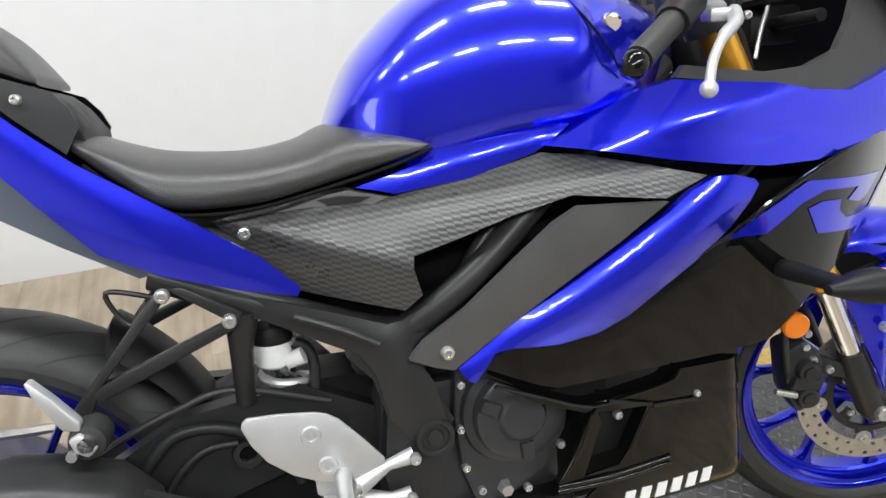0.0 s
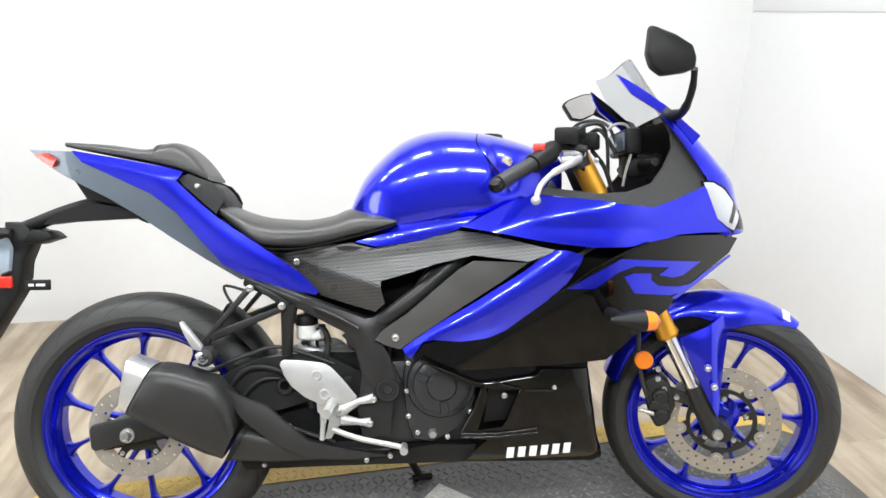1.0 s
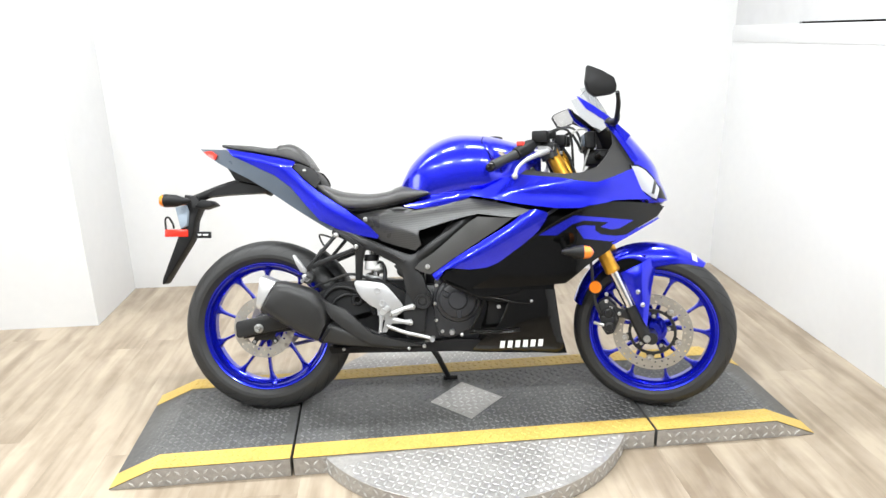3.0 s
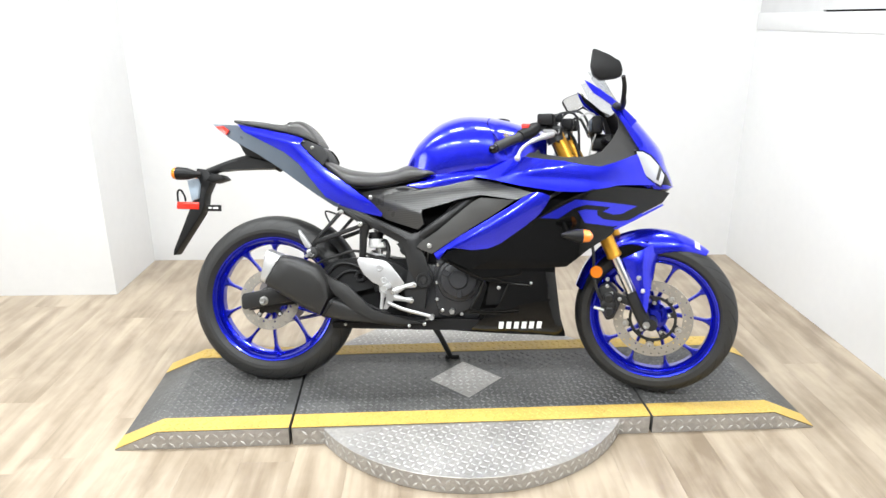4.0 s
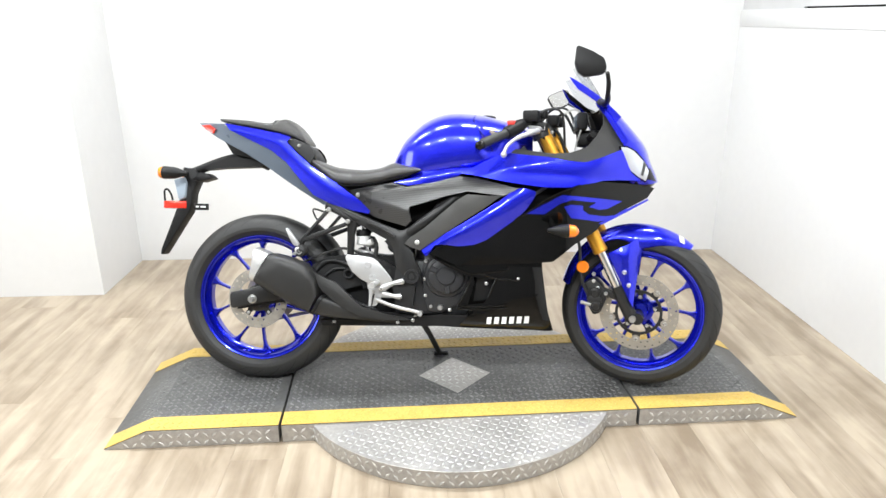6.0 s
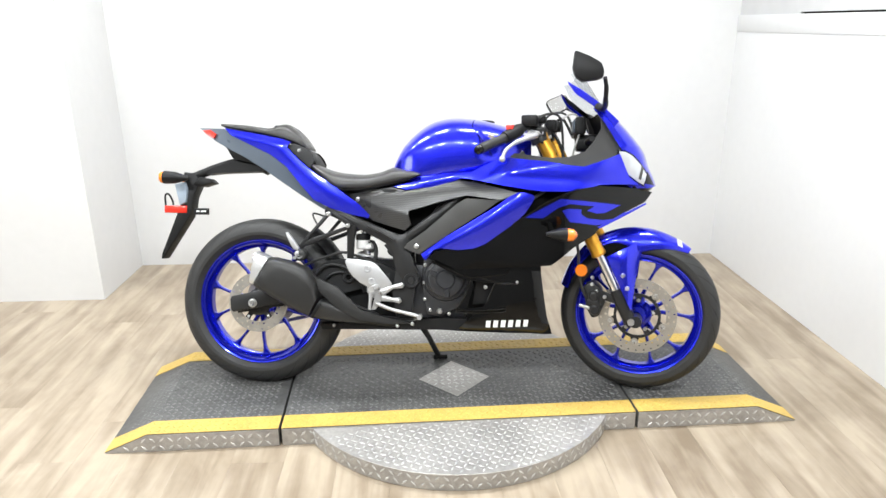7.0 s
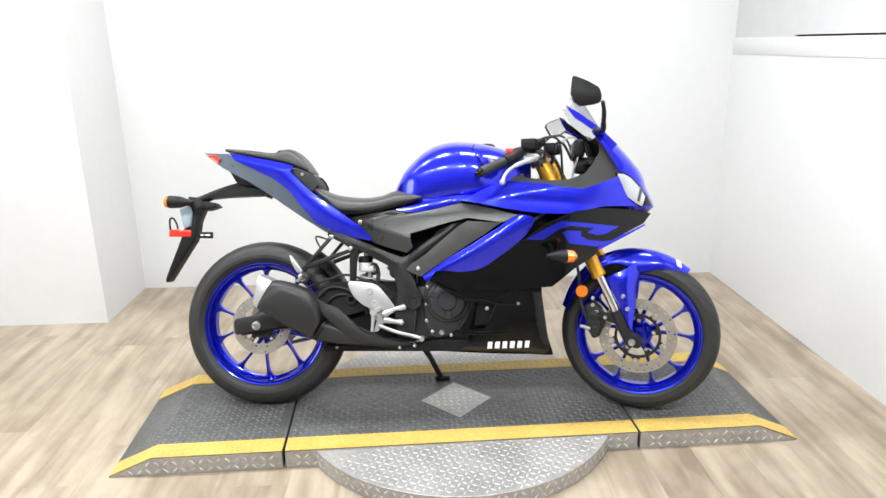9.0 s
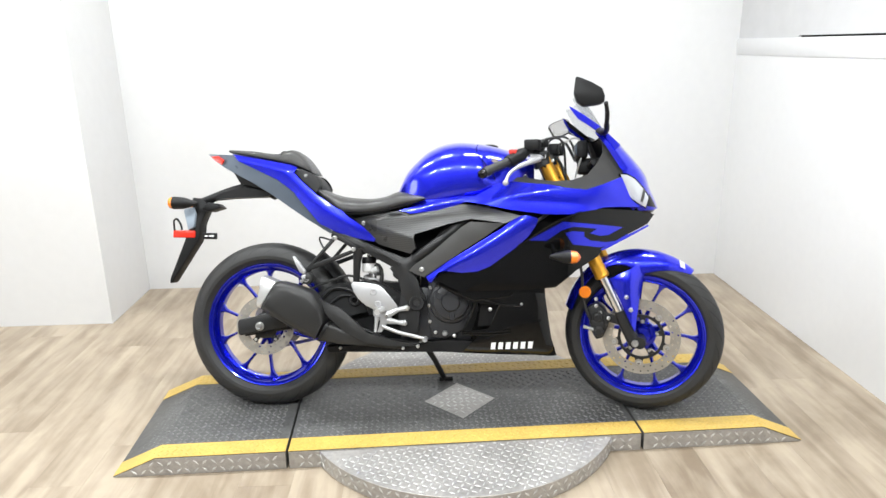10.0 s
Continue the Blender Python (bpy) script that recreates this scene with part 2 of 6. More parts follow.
def slab(outline, d0, d1, bevel=0.0, axis="y"):
    """A plate: a flat outline, thick from d0 to d1 along the axis."""
    bm = bmesh.new()
    put = {"y": lambda a, c, d: (a, d, c), "z": lambda a, c, d: (a, c, d), "x": lambda a, c, d: (d, a, c)}[axis]
    lo = [bm.verts.new(put(a, c, d0)) for a, c in outline]
    hi = [bm.verts.new(put(a, c, d1)) for a, c in outline]
    bm.faces.new(lo)
    bm.faces.new(hi[::-1])
    n = len(lo)
    for i in range(n):
        bm.faces.new((lo[i], hi[i], hi[(i + 1) % n], lo[(i + 1) % n]))
    bmesh.ops.recalc_face_normals(bm, faces=bm.faces)
    if bevel:
        bmesh.ops.bevel(bm, geom=bm.edges[:], offset=bevel, segments=2, profile=0.5, affect="EDGES", clamp_overlap=True)
    return bm


def lathe(profile, n=64, centre=(0, 0, 0), closed=False):
    """Turn (radius, y) round the y axis."""
    bm = bmesh.new()
    rings = []
    for i in range(n):
        a = 2 * math.pi * i / n
        rings.append([bm.verts.new((centre[0] + r * math.cos(a), centre[1] + y, centre[2] + r * math.sin(a))) for r, y in profile])
    k = len(profile)
    for i in range(n):
        p, q = rings[i], rings[(i + 1) % n]
        for j in range(k if closed else k - 1):
            bm.faces.new((p[j], q[j], q[(j + 1) % k], p[(j + 1) % k]))
    bmesh.ops.remove_doubles(bm, verts=bm.verts, dist=1e-5)
    return bm


def tube(points, radii, n=12, cap=True):
    """A round bar along points; radii: one or one for each point."""
    bm = bmesh.new()
    P = [Vector(p) for p in points]
    R = radii if isinstance(radii, (list, tuple)) else [radii] * len(P)
    loops, side = [], None
    for i, p in enumerate(P):
        d = (P[min(i + 1, len(P) - 1)] - P[max(i - 1, 0)]).normalized()
        if side is None:
            side = d.cross(Vector((0, 0, 1)) if abs(d.z) < 0.9 else Vector((1, 0, 0))).normalized()
        side = (side - d * side.dot(d)).normalized()
        up = d.cross(side)
        loops.append([bm.verts.new(p + R[i] * (math.cos(2 * math.pi * k / n) * side + math.sin(2 * math.pi * k / n) * up)) for k in range(n)])
    for a, b in zip(loops, loops[1:]):
        for k in range(n):
            bm.faces.new((a[k], a[(k + 1) % n], b[(k + 1) % n], b[k]))
    if cap:
        bm.faces.new(loops[0][::-1])
        bm.faces.new(loops[-1])
    return bm


def curve(points, per=6):
    """Points of a smooth line through the given ones."""
    P = [Vector(p) for p in points]
    out = []
    for i in range(len(P) - 1):
        a, b, c, d = P[max(i - 1, 0)], P[i], P[i + 1], P[min(i + 2, len(P) - 1)]
        for k in range(per):
            t = k / per
            out.append(0.5 * ((2 * b) + (c - a) * t + (2 * a - 5 * b + 4 * c - d) * t * t + (3 * b - a - 3 * c + d) * t ** 3))
    return out + [P[-1]]


def loft(rings):
    bm = bmesh.new()
    L = [[bm.verts.new(p) for p in r] for r in rings]
    n = len(L[0])
    for a, b in zip(L, L[1:]):
        for k in range(n):
            bm.faces.new((a[k], a[(k + 1) % n], b[(k + 1) % n], b[k]))
    bm.faces.new(L[0][::-1])
    bm.faces.new(L[-1])
    return bm


def resample(rows, per):
    A = np.array(rows, float)
    out = []
    for i in range(len(A) - 1):
        a, b, c, d = A[max(i - 1, 0)], A[i], A[i + 1], A[min(i + 2, len(A) - 1)]
        for k in range(per):
            t = k / per
            out.append(0.5 * (2 * b + (c - a) * t + (2 * a - 5 * b + 4 * c - d) * t * t + (3 * b - a - 3 * c + d) * t ** 3))
    out.append(A[-1])
    return out


def hull(rows, top=2.4, low=3.0, n=28, per=4):
    """A rounded body along x: rows of x, top z, bottom z, half width, height of the widest point."""
    rings = []
    for x, zt, zb, hw, zm in resample(rows, per):
        ring = []
        for k in range(n):
            a = 2 * math.pi * k / n
            c, s = math.cos(a), math.sin(a)
            e = top if s > 0 else low
            y = hw * math.copysign(abs(c) ** (2 / e), c)
            z = zm + (zt - zm if s > 0 else zm - zb) * math.copysign(abs(s) ** (2 / e), s)
            ring.append((x, y, z))
        rings.append(ring)
    return loft(rings)


def dome(A, cell):
    """A smooth swelling, nought on the outline A and one at its fullest, over a fine grid."""
    lo, hi = A.min(0) - 2 * cell, A.max(0) + 2 * cell
    nx, nz = int((hi[0] - lo[0]) / cell) + 1, int((hi[1] - lo[1]) / cell) + 1
    X, Z = np.meshgrid(lo[0] + cell * np.arange(nx), lo[1] + cell * np.arange(nz), indexing="ij")
    inside = np.zeros(X.shape, bool)
    for p, q in zip(A, np.roll(A, -1, 0)):
        if p[1] != q[1]:
            inside ^= ((p[1] > Z) != (q[1] > Z)) & (X < (q[0] - p[0]) * (Z - p[1]) / (q[1] - p[1]) + p[0])
    phi = np.zeros(X.shape)
    for _ in range(500):
        phi[1:-1, 1:-1] = 0.25 * (phi[2:, 1:-1] + phi[:-2, 1:-1] + phi[1:-1, 2:] + phi[1:-1, :-2]) + 1e-3
        phi[~inside] = 0
    phi = phi / max(phi.max(), 1e-9)
    for _ in range(3):
        phi[1:-1, 1:-1] = 0.2 * (phi[1:-1, 1:-1] + phi[2:, 1:-1] + phi[:-2, 1:-1] + phi[1:-1, 2:] + phi[1:-1, :-2])
    def at(x, z):
        i, j = (x - lo[0]) / cell, (z - lo[1]) / cell
        a, b = min(max(int(i), 0), nx - 2), min(max(int(j), 0), nz - 2)
        f, g = i - a, j - b
        return (phi[a, b] * (1 - f) + phi[a + 1, b] * f) * (1 - g) + (phi[a, b + 1] * (1 - f) + phi[a + 1, b + 1] * f) * g
    return at


def sheet(outline, bulge=0.0):
    """The y of a panel at (x, z): it follows the outline's corners smoothly and bulges in the middle."""
    O = np.array(outline, float)
    x0, z0 = O[:, 0].mean(), O[:, 2].mean()

    def terms(x, z):
        x, z = np.asarray(x) - x0, np.asarray(z) - z0
        return np.stack([np.ones_like(x), x, z, x * x, x * z, z * z], -1)
    T = terms(O[:, 0], O[:, 2])
    C = np.linalg.solve(T.T @ T + np.diag([0, 1e-4, 1e-4, 2e-3, 2e-3, 2e-3]), T.T @ O[:, 1])
    swell = dome(O[:, (0, 2)], 0.006) if bulge else None
    return lambda x, z: float((terms(x, z) * C).sum()) - (bulge * swell(x, z) if bulge else 0.0)


def skin(outline, thick=0.004, edge=0.006, bulge=0.0, step=0.016, crease=None, on=None):
    """A body panel. outline: corners (x, y, z) seen from the side; its y follows those corners smoothly, bulges out in the
    middle. crease: rows of (x, z), (x, z), slope: past that line, to its right, the panel bends in."""
    O = np.array(outline, float)
    base = on or sheet(outline, bulge)
    bm = bmesh.new()
    bm.faces.new([bm.verts.new((x, 0, z)) for x, _, z in outline]).normal_update()
    bmesh.ops.triangulate(bm, faces=bm.faces[:])
    for ax in (0, 2):
        lo, hi = O[:, ax].min(), O[:, ax].max()
        k = int((hi - lo) / step)
        for i in range(1, k + 1):
            at = lo + (hi - lo) * i / (k + 1)
            co, no = [0, 0, 0], [0, 0, 0]
            co[ax], no[ax] = at, 1
            bmesh.ops.bisect_plane(bm, geom=bm.verts[:] + bm.edges[:] + bm.faces[:], dist=1e-5, plane_co=co, plane_no=no)
    for v in bm.verts:
        y = base(v.co.x, v.co.z)
        for (xa, za), (xb, zb), slope in crease or ():
            s = ((v.co.x - xa) * (zb - za) - (v.co.z - za) * (xb - xa)) / math.hypot(xb - xa, zb - za)
            y += slope * 0.003 * math.log1p(math.exp(min(30, s / 0.003)))
        v.co.y = y
    g = bmesh.ops.extrude_face_region(bm, geom=bm.faces[:])
    for v in (e for e in g["geom"] if isinstance(e, bmesh.types.BMVert)):
        v.co.y += thick
    bmesh.ops.recalc_face_normals(bm, faces=bm.faces)
    return bm


def bolt(x, y, z, r=0.007, h=0.006):
    """A domed hexagon socket screw, its head to the rider's right."""
    return lathe([(0, -h * 0.4), (r * 0.45, -h * 0.4), (r * 0.5, -h), (r * 0.85, -h * 0.85), (r, -h * 0.3), (r, 0.004), (0, 0.004)], 16, (x, y, z))


# ---- the room ----
X_R, Y_B, X_C, Y_C = 2.470, 1.609, -1.056, 1.066
X_L, Y_F = -4.2, -5.0


def plain(name, bm, m, label, category="wall"):
    return tagged(part(name, bm, m), label, category, kind="structure")


floor = plain("floor", box(X_L, X_R + 0.1, Y_F, Y_B + 0.1, -0.06, -0.004), M_DARK, "light oak laminate plank floor", "floor")
plain("wall_back", joined(box(X_C, X_R, Y_B, Y_B + 0.12, 0, ROOM_H), box(X_R, X_R + 0.06, Y_B, Y_B + 0.12, 1.34, ROOM_H)), M_WALL, "smooth white painted back wall")
plain("wall_recess_side", box(X_C - 0.12, X_C, Y_C + 0.12, Y_B + 0.12, 0, ROOM_H), M_WALL, "white painted return of the stepped wall")
plain("wall_stepped", box(X_L, X_C, Y_C, Y_C + 0.12, 0, ROOM_H), M_WALL, "white painted wall that stands forward")
plain("wall_right", box(X_R, X_R + 0.12, Y_F, Y_B + 0.12, 0, 1.335), M_PANEL, "white painted lower side wall, lightly scuffed")
plain("trim_right", box(X_R - 0.004, X_R + 0.12, Y_F, Y_B, 1.335, 1.424, 0.002), M_PANEL, "white painted cap on the lower side wall", "trim")
plain("gap_right", box(X_R + 0.02, X_R + 0.12, Y_F, 0.98, 1.424, 1.433), M_DARK, "dark joint above the wall cap", "trim")
plain("wall_right_upper", joined(box(X_R + 0.006, X_R + 0.12, Y_F, 0.98, 1.433, ROOM_H), box(X_R + 0.006, X_R + 0.12, 0.98, Y_B, 1.4245, ROOM_H)), M_GREY, "pale grey upper side wall")
plain("wall_left", joined(box(X_L - 0.12, X_L, Y_F, -2.3, 0, ROOM_H), box(X_L - 0.12, X_L, -0.7, Y_C + 0.12, 0, ROOM_H), box(X_L - 0.12, X_L, -2.3, -0.7, 0, 1.3), box(X_L - 0.12, X_L, -2.3, -0.7, 2.6, ROOM_H)), M_WALL, "white painted side wall with a window")
win = tagged(new("window_1"), "bright daylit window in white frame", "window", kind="structure")
part("window_frame", joined(box(X_L - 0.08, X_L - 0.02, -2.3, -2.24, 1.3, 2.6, 0.004), box(X_L - 0.08, X_L - 0.02, -0.76, -0.7, 1.3, 2.6, 0.004), box(X_L - 0.08, X_L - 0.02, -2.24, -0.76, 1.3, 1.36, 0.004), box(X_L - 0.08, X_L - 0.02, -2.24, -0.76, 2.54, 2.6, 0.004)), M_WALL, win)
plain("backdrop", box(X_L - 0.14, X_L - 0.125, -2.5, -0.5, 1.1, 2.8), M_DAY, "plain bright daylight outside the window", "sky")
plain("wall_front", box(X_L, X_R, Y_F - 0.12, Y_F, 0, ROOM_H), M_FAR, "mid grey painted wall behind the camera")
plain("ceiling", box(X_L, X_R + 0.12, Y_F, Y_B + 0.12, ROOM_H, ROOM_H + 0.1), M_CEIL, "flat mid grey ceiling", "ceiling")


def ceiling_light(x, y):
    frame_bm = joined(box(-0.29, 0.29, -0.11, -0.075, -0.065, 0, 0.004), box(-0.29, 0.29, 0.075, 0.11, -0.065, 0, 0.004), box(-0.29, -0.255, -0.075, 0.075, -0.065, 0, 0.004), box(0.255, 0.29, -0.075, 0.075, -0.065, 0, 0.004))
    thing = tagged(new("ceiling_light"), "short white ceiling light fixture with glowing diffuser", "ceiling light", "ceiling lights")
    part("frame", frame_bm, M_CEIL, thing)
    part("diffuser", box(-0.254, 0.254, -0.074, 0.074, -0.045, -0.02, 0.003), M_GLOW, thing, "glowing white diffuser")
    thing.matrix_world = pose(x, y, ROOM_H)
    return thing


for lx, ly in LAMPS:
    ceiling_light(lx, ly)

# out-of-view fixture body added around that spot lamp
washer = tagged(new("added_spotlight"), "unseen white ceiling spotlight added to brighten the side wall", "spotlight")
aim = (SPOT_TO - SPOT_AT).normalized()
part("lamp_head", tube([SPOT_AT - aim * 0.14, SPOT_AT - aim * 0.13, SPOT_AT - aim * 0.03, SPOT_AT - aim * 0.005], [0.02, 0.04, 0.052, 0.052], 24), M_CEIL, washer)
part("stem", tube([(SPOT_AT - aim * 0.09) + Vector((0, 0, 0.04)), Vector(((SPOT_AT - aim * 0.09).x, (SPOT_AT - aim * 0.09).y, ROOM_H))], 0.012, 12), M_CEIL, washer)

# ---- turntable and ramp ----
PX, PY, PYAW = 0.752, 0.0, 1.6
H, HALF, CREST, WIDE, SEAM, BAND = 0.067, 1.23, 1.08, 0.305, 0.632, 0.08


def lozenges(spots, rise=0.0022, long=0.013, wide=0.0045):
    """Raised tread lozenges: rows of place, direction along, direction across, in one mesh."""
    vs, fs = [], []
    for p, a, c in spots:
        up = a.cross(c).normalized()
        k = len(vs)
        for s, t, h in ((-1, 0, 0), (0, -1, 0), (1, 0, 0), (0, 1, 0), (-0.55, 0, 1), (0, -0.5, 1), (0.55, 0, 1), (0, 0.5, 1)):
            vs.append(p + a * (s * long) + c * (t * wide) + up * (h * rise))
        fs += [(k + i, k + (i + 1) % 4, k + 4 + (i + 1) % 4, k + 4 + i) for i in range(4)] + [(k + 4, k + 5, k + 6, k + 7)]
    me = bpy.data.meshes.new("tread")
    me.from_pydata(vs, [], fs)
    bm = bmesh.new()
    bm.from_mesh(me)
    bpy.data.meshes.remove(me)
    return bm


def tread_grid(origin, ex, ey, nx, ny, keep=lambda x, y: True, pitch=0.027):
    """Lozenges turned to and fro over a plane."""
    out = []
    for i in range(nx):
        for j in range(ny):
            x, y = (i + 0.5) * pitch, (j + 0.5) * pitch
            if keep(x, y):
                s = 1 if (i + j) % 2 else -1
                a, c = (ex + s * ey).normalized(), (ex * -s + ey).normalized()
                out.append((origin + ex * x + ey * y, a, c))
    return out


def height(x):
    return H if abs(x) <= CREST else H * max(0.0, (HALF - abs(x)) / (HALF - CREST))


def deck(name, x0, x1, label):
    thing = tagged(new(name), label, "ramp", "display platform sections")
    xs = sorted({x0, x1, *[c for c in (-CREST, CREST) if x0 < c < x1]})
    top = [(x, max(height(x), 0.004)) for x in xs]
    ring = [(xs[0], 0.0)] + top + [(xs[-1], 0.0)]
    part("deck", slab(ring, -WIDE, WIDE, 0.0015), M_MAT, thing, "worn black steel tread deck")
    for side in (-1, 1):
        lo, hi = sorted((side * (WIDE + 0.0005), side * (WIDE - BAND)))
        strip = [(x + (0.001 if x == xs[0] else -0.001), z + 0.0003) for x, z in top]
        strip += [(x, z + 0.0018) for x, z in strip[::-1]]
        part("yellow_stripe", slab(strip, lo, hi), M_YELLOW, thing, "worn yellow painted edge stripe")
        marks = []
        for p, a, c in tread_grid(Vector((xs[0] + 0.006, lo + 0.004, 0)), Vector((1, 0, 0)), Vector((0, 1, 0)), int((x1 - x0 - 0.012) / 0.0205), 3, pitch=0.0235):
            if p.x < xs[-1] - 0.012:
                slope = 0.0 if abs(p.x) < CREST else -math.copysign(H / (HALF - CREST), p.x)
                p.z = max(height(p.x), 0.004) + 0.0021
                marks.append((p, Vector((a.x, a.y, a.x * slope)), Vector((c.x, c.y, c.x * slope))))
        tagged(part("stripe_tread", lozenges(marks, 0.0018, 0.0108, 0.004), M_YELLOW, thing), kind="stuff")
        skirt = [(xs[0] + 0.002, 0.001)] + [(x + (0.002 if x == xs[0] else -0.002), max(z - 0.003, 0.002)) for x, z in top] + [(xs[-1] - 0.002, 0.001)]
        a, c = sorted((side * (WIDE + 0.0002), side * (WIDE + 0.003)))
        sk = part("skirt", slab(skirt, a, c), M_PLATE, thing, "bare steel tread-plate skirt")
        spots = tread_grid(Vector((xs[0], side * (WIDE + 0.003), 0)), Vector((1, 0, 0)) * 1.0, Vector((0, 0, 1)), int((x1 - x0) / 0.03), 2,
                           lambda x, z: z + 0.012 < height(xs[0] + x) and 0.02 < x < x1 - x0 - 0.02, 0.03)
        if side > 0:
            spots = [(p, c2, a2) for p, a2, c2 in spots]
        tagged(part("skirt_tread", lozenges(spots, 0.0018), M_PLATE2, sk), kind="stuff")
    spots = []
    for p, a, c in tread_grid(Vector((x0 + 0.01, -WIDE + BAND, 0)), Vector((1, 0, 0)), Vector((0, 1, 0)), int((x1 - x0 - 0.02) / 0.0205), int((2 * WIDE - 2 * BAND) / 0.0205), pitch=0.0205):
        if abs(p.x) + abs(p.y + 0.005) < 0.15:
            continue
        slope = 0.0 if abs(p.x) < CREST else -math.copysign(H / (HALF - CREST), p.x)
        p.z = height(p.x) + 0.0002
        spots.append((p, Vector((a.x, a.y, a.x * slope)), Vector((c.x, c.y, c.x * slope))))
    tagged(part("tread", lozenges(spots, 0.0022, 0.0108, 0.0038), M_TREAD, thing), kind="stuff")
    thing.matrix_world = pose(PX, PY, 0, 0, 0, PYAW)
    return thing


deck("ramp_section", -HALF, -SEAM - 0.004, "black tread-plate end ramp with yellow stripes")
mid = deck("centre_section", -SEAM + 0.004, SEAM - 0.004, "black tread-plate centre deck with yellow stripes")
deck("ramp_section", SEAM + 0.004, HALF, "black tread-plate end ramp with yellow stripes")
R_D = 0.139
inset = part("diamond_plate", slab([(-R_D, -0.005), (0, -R_D - 0.005), (R_D, -0.005), (0, R_D - 0.005)], H - 0.002, H + 0.0016, 0.0004, "z"), M_PLATE, mid, "bare steel diamond plate, scratched")
tagged(part("plate_tread", lozenges(tread_grid(Vector((-R_D, -R_D, H + 0.0017)), Vector((1, 0, 0)), Vector((0, 1, 0)), 11, 11, lambda x, y: abs(x - R_D) + abs(y - R_D + 0.005) < R_D - 0.016, 0.026), 0.0016), M_PLATE2, inset), kind="stuff")

table = tagged(new("turntable"), "round steel tread-plate turntable on the floor", "turntable")
R_T, H_T = 0.602, 0.061
part("disc", lathe([(0, 0), (R_T - 0.006, 0), (R_T, 0.002), (R_T, H_T - 0.0012), (R_T - 0.0012, H_T), (0, H_T)], 128), M_PLATE, table).matrix_local = pose(0, 0, 0, 90)
spots = [(p, a, c) for p, a, c in tread_grid(Vector((-0.6, -0.6, H_T + 0.0002)), Vector((1, 0, 0)), Vector((0, 1, 0)), 54, 54, lambda x, y: math.hypot(x - 0.6, y - 0.6) < 0.59 and abs(y - 0.6) > 0.2, 0.0223)]
tagged(part("tread", lozenges(spots, 0.0011, 0.0112, 0.0038), M_PLATE2, table), kind="stuff")
rim_spots = []
for i in range(126):
    for j in range(2):
        a = 2 * math.pi * (i + 0.5 * j) / 126
        out, along, up = Vector((math.cos(a), math.sin(a), 0)), Vector((-math.sin(a), math.cos(a), 0)), Vector((0, 0, 1))
        s = 1 if (i + j) % 2 else -1
        rim_spots.append((out * (R_T + 0.0002) + up * (0.018 + 0.026 * j), (along + s * up).normalized(), (up - s * along).normalized()))
tagged(part("rim_tread", lozenges(rim_spots, 0.0018), M_PLATE2, table), kind="stuff")
table.matrix_world = pose(PX, PY, 0, 0, 0, 20)

# ---- the motorcycle ----
bike = tagged(new("motorcycle"), "blue and black sport motorcycle on its side stand", "motorcycle")
BIKE = pose(0.0035, 0.0324, 0.067, -17, 0, -6.2)
AXIS = Vector((-math.sin(radians(25)), 0, math.cos(radians(25))))
STEER = Matrix.Translation((1.475, 0, 0)) @ Matrix.Rotation(radians(-17), 4, AXIS) @ Matrix.Translation((-1.475, 0, 0))
RC, FC = Vector((0.005, 0, 0.312)), Vector((1.444, 0, 0.297))


def tyre(R, rim, half, crown):
    """A road tyre: round crown, bulged side walls, bead."""
    prof = []
    for i in range(15):
        a = math.pi * i / 14
        y, r = -half * math.cos(a), R - crown + crown * math.sin(a) ** 0.8
        prof.append((r, y))
    prof = [(rim - 0.004, -half * 0.62), (rim + 0.006, -half * 0.8), (rim + 0.03, -half * 1.02)] + prof + [(rim + 0.03, half * 1.02), (rim + 0.006, half * 0.8), (rim - 0.004, half * 0.62)]
    return lathe(prof, 96, closed=True)


def grooves(R, half, crown, count):
    """Slanted tread cuts on the crown, as thin dark inlays that carry the cuts' shade in their colour."""
    out = bmesh.new()
    for i in range(count):
        for side in (-1, 1):
            a0 = 2 * math.pi * (i + (0.5 if side > 0 else 0)) / count
            rows = []
            for k in range(7):
                t = k / 6
                b = math.pi / 2 + side * (0.10 + 1.25 * t)
                y, r = -half * math.cos(b), R - crown + crown * math.sin(b) ** 0.8 + 0.0006
                w = 0.0034 * math.sin(math.pi * (0.12 + 0.8 * t)) / R * 1.3
                a = a0 + 0.42 * t * 0.32 / R
                rows.append([(r * math.cos(a + s * w), y, r * math.sin(a + s * w)) for s in (-1, 1)])
            vs = [[out.verts.new(p) for p in row] for row in rows]
            for p, q in zip(vs, vs[1:]):
                out.faces.new((p[0], p[1], q[1], q[0]))
    return out


def rim(r, half):
    return lathe([(r, -half), (r + 0.002, -half + 0.003), (r - 0.005, -half + 0.006), (r - 0.007, -half + 0.009), (r - 0.012, -half + 0.010), (r - 0.014, -half + 0.02), (r - 0.018, -half + 0.026), (r - 0.024, -0.02), (r - 0.028, -0.016),
                  (r - 0.028, 0.016), (r - 0.024, 0.02), (r - 0.018, half - 0.026), (r - 0.014, half - 0.02), (r - 0.008, half - 0.008), (r + 0.002, half - 0.003), (r, half),
                  (r - 0.004, half - 0.002), (r - 0.016, 0), (r - 0.004, -half + 0.002)], 96, closed=True)


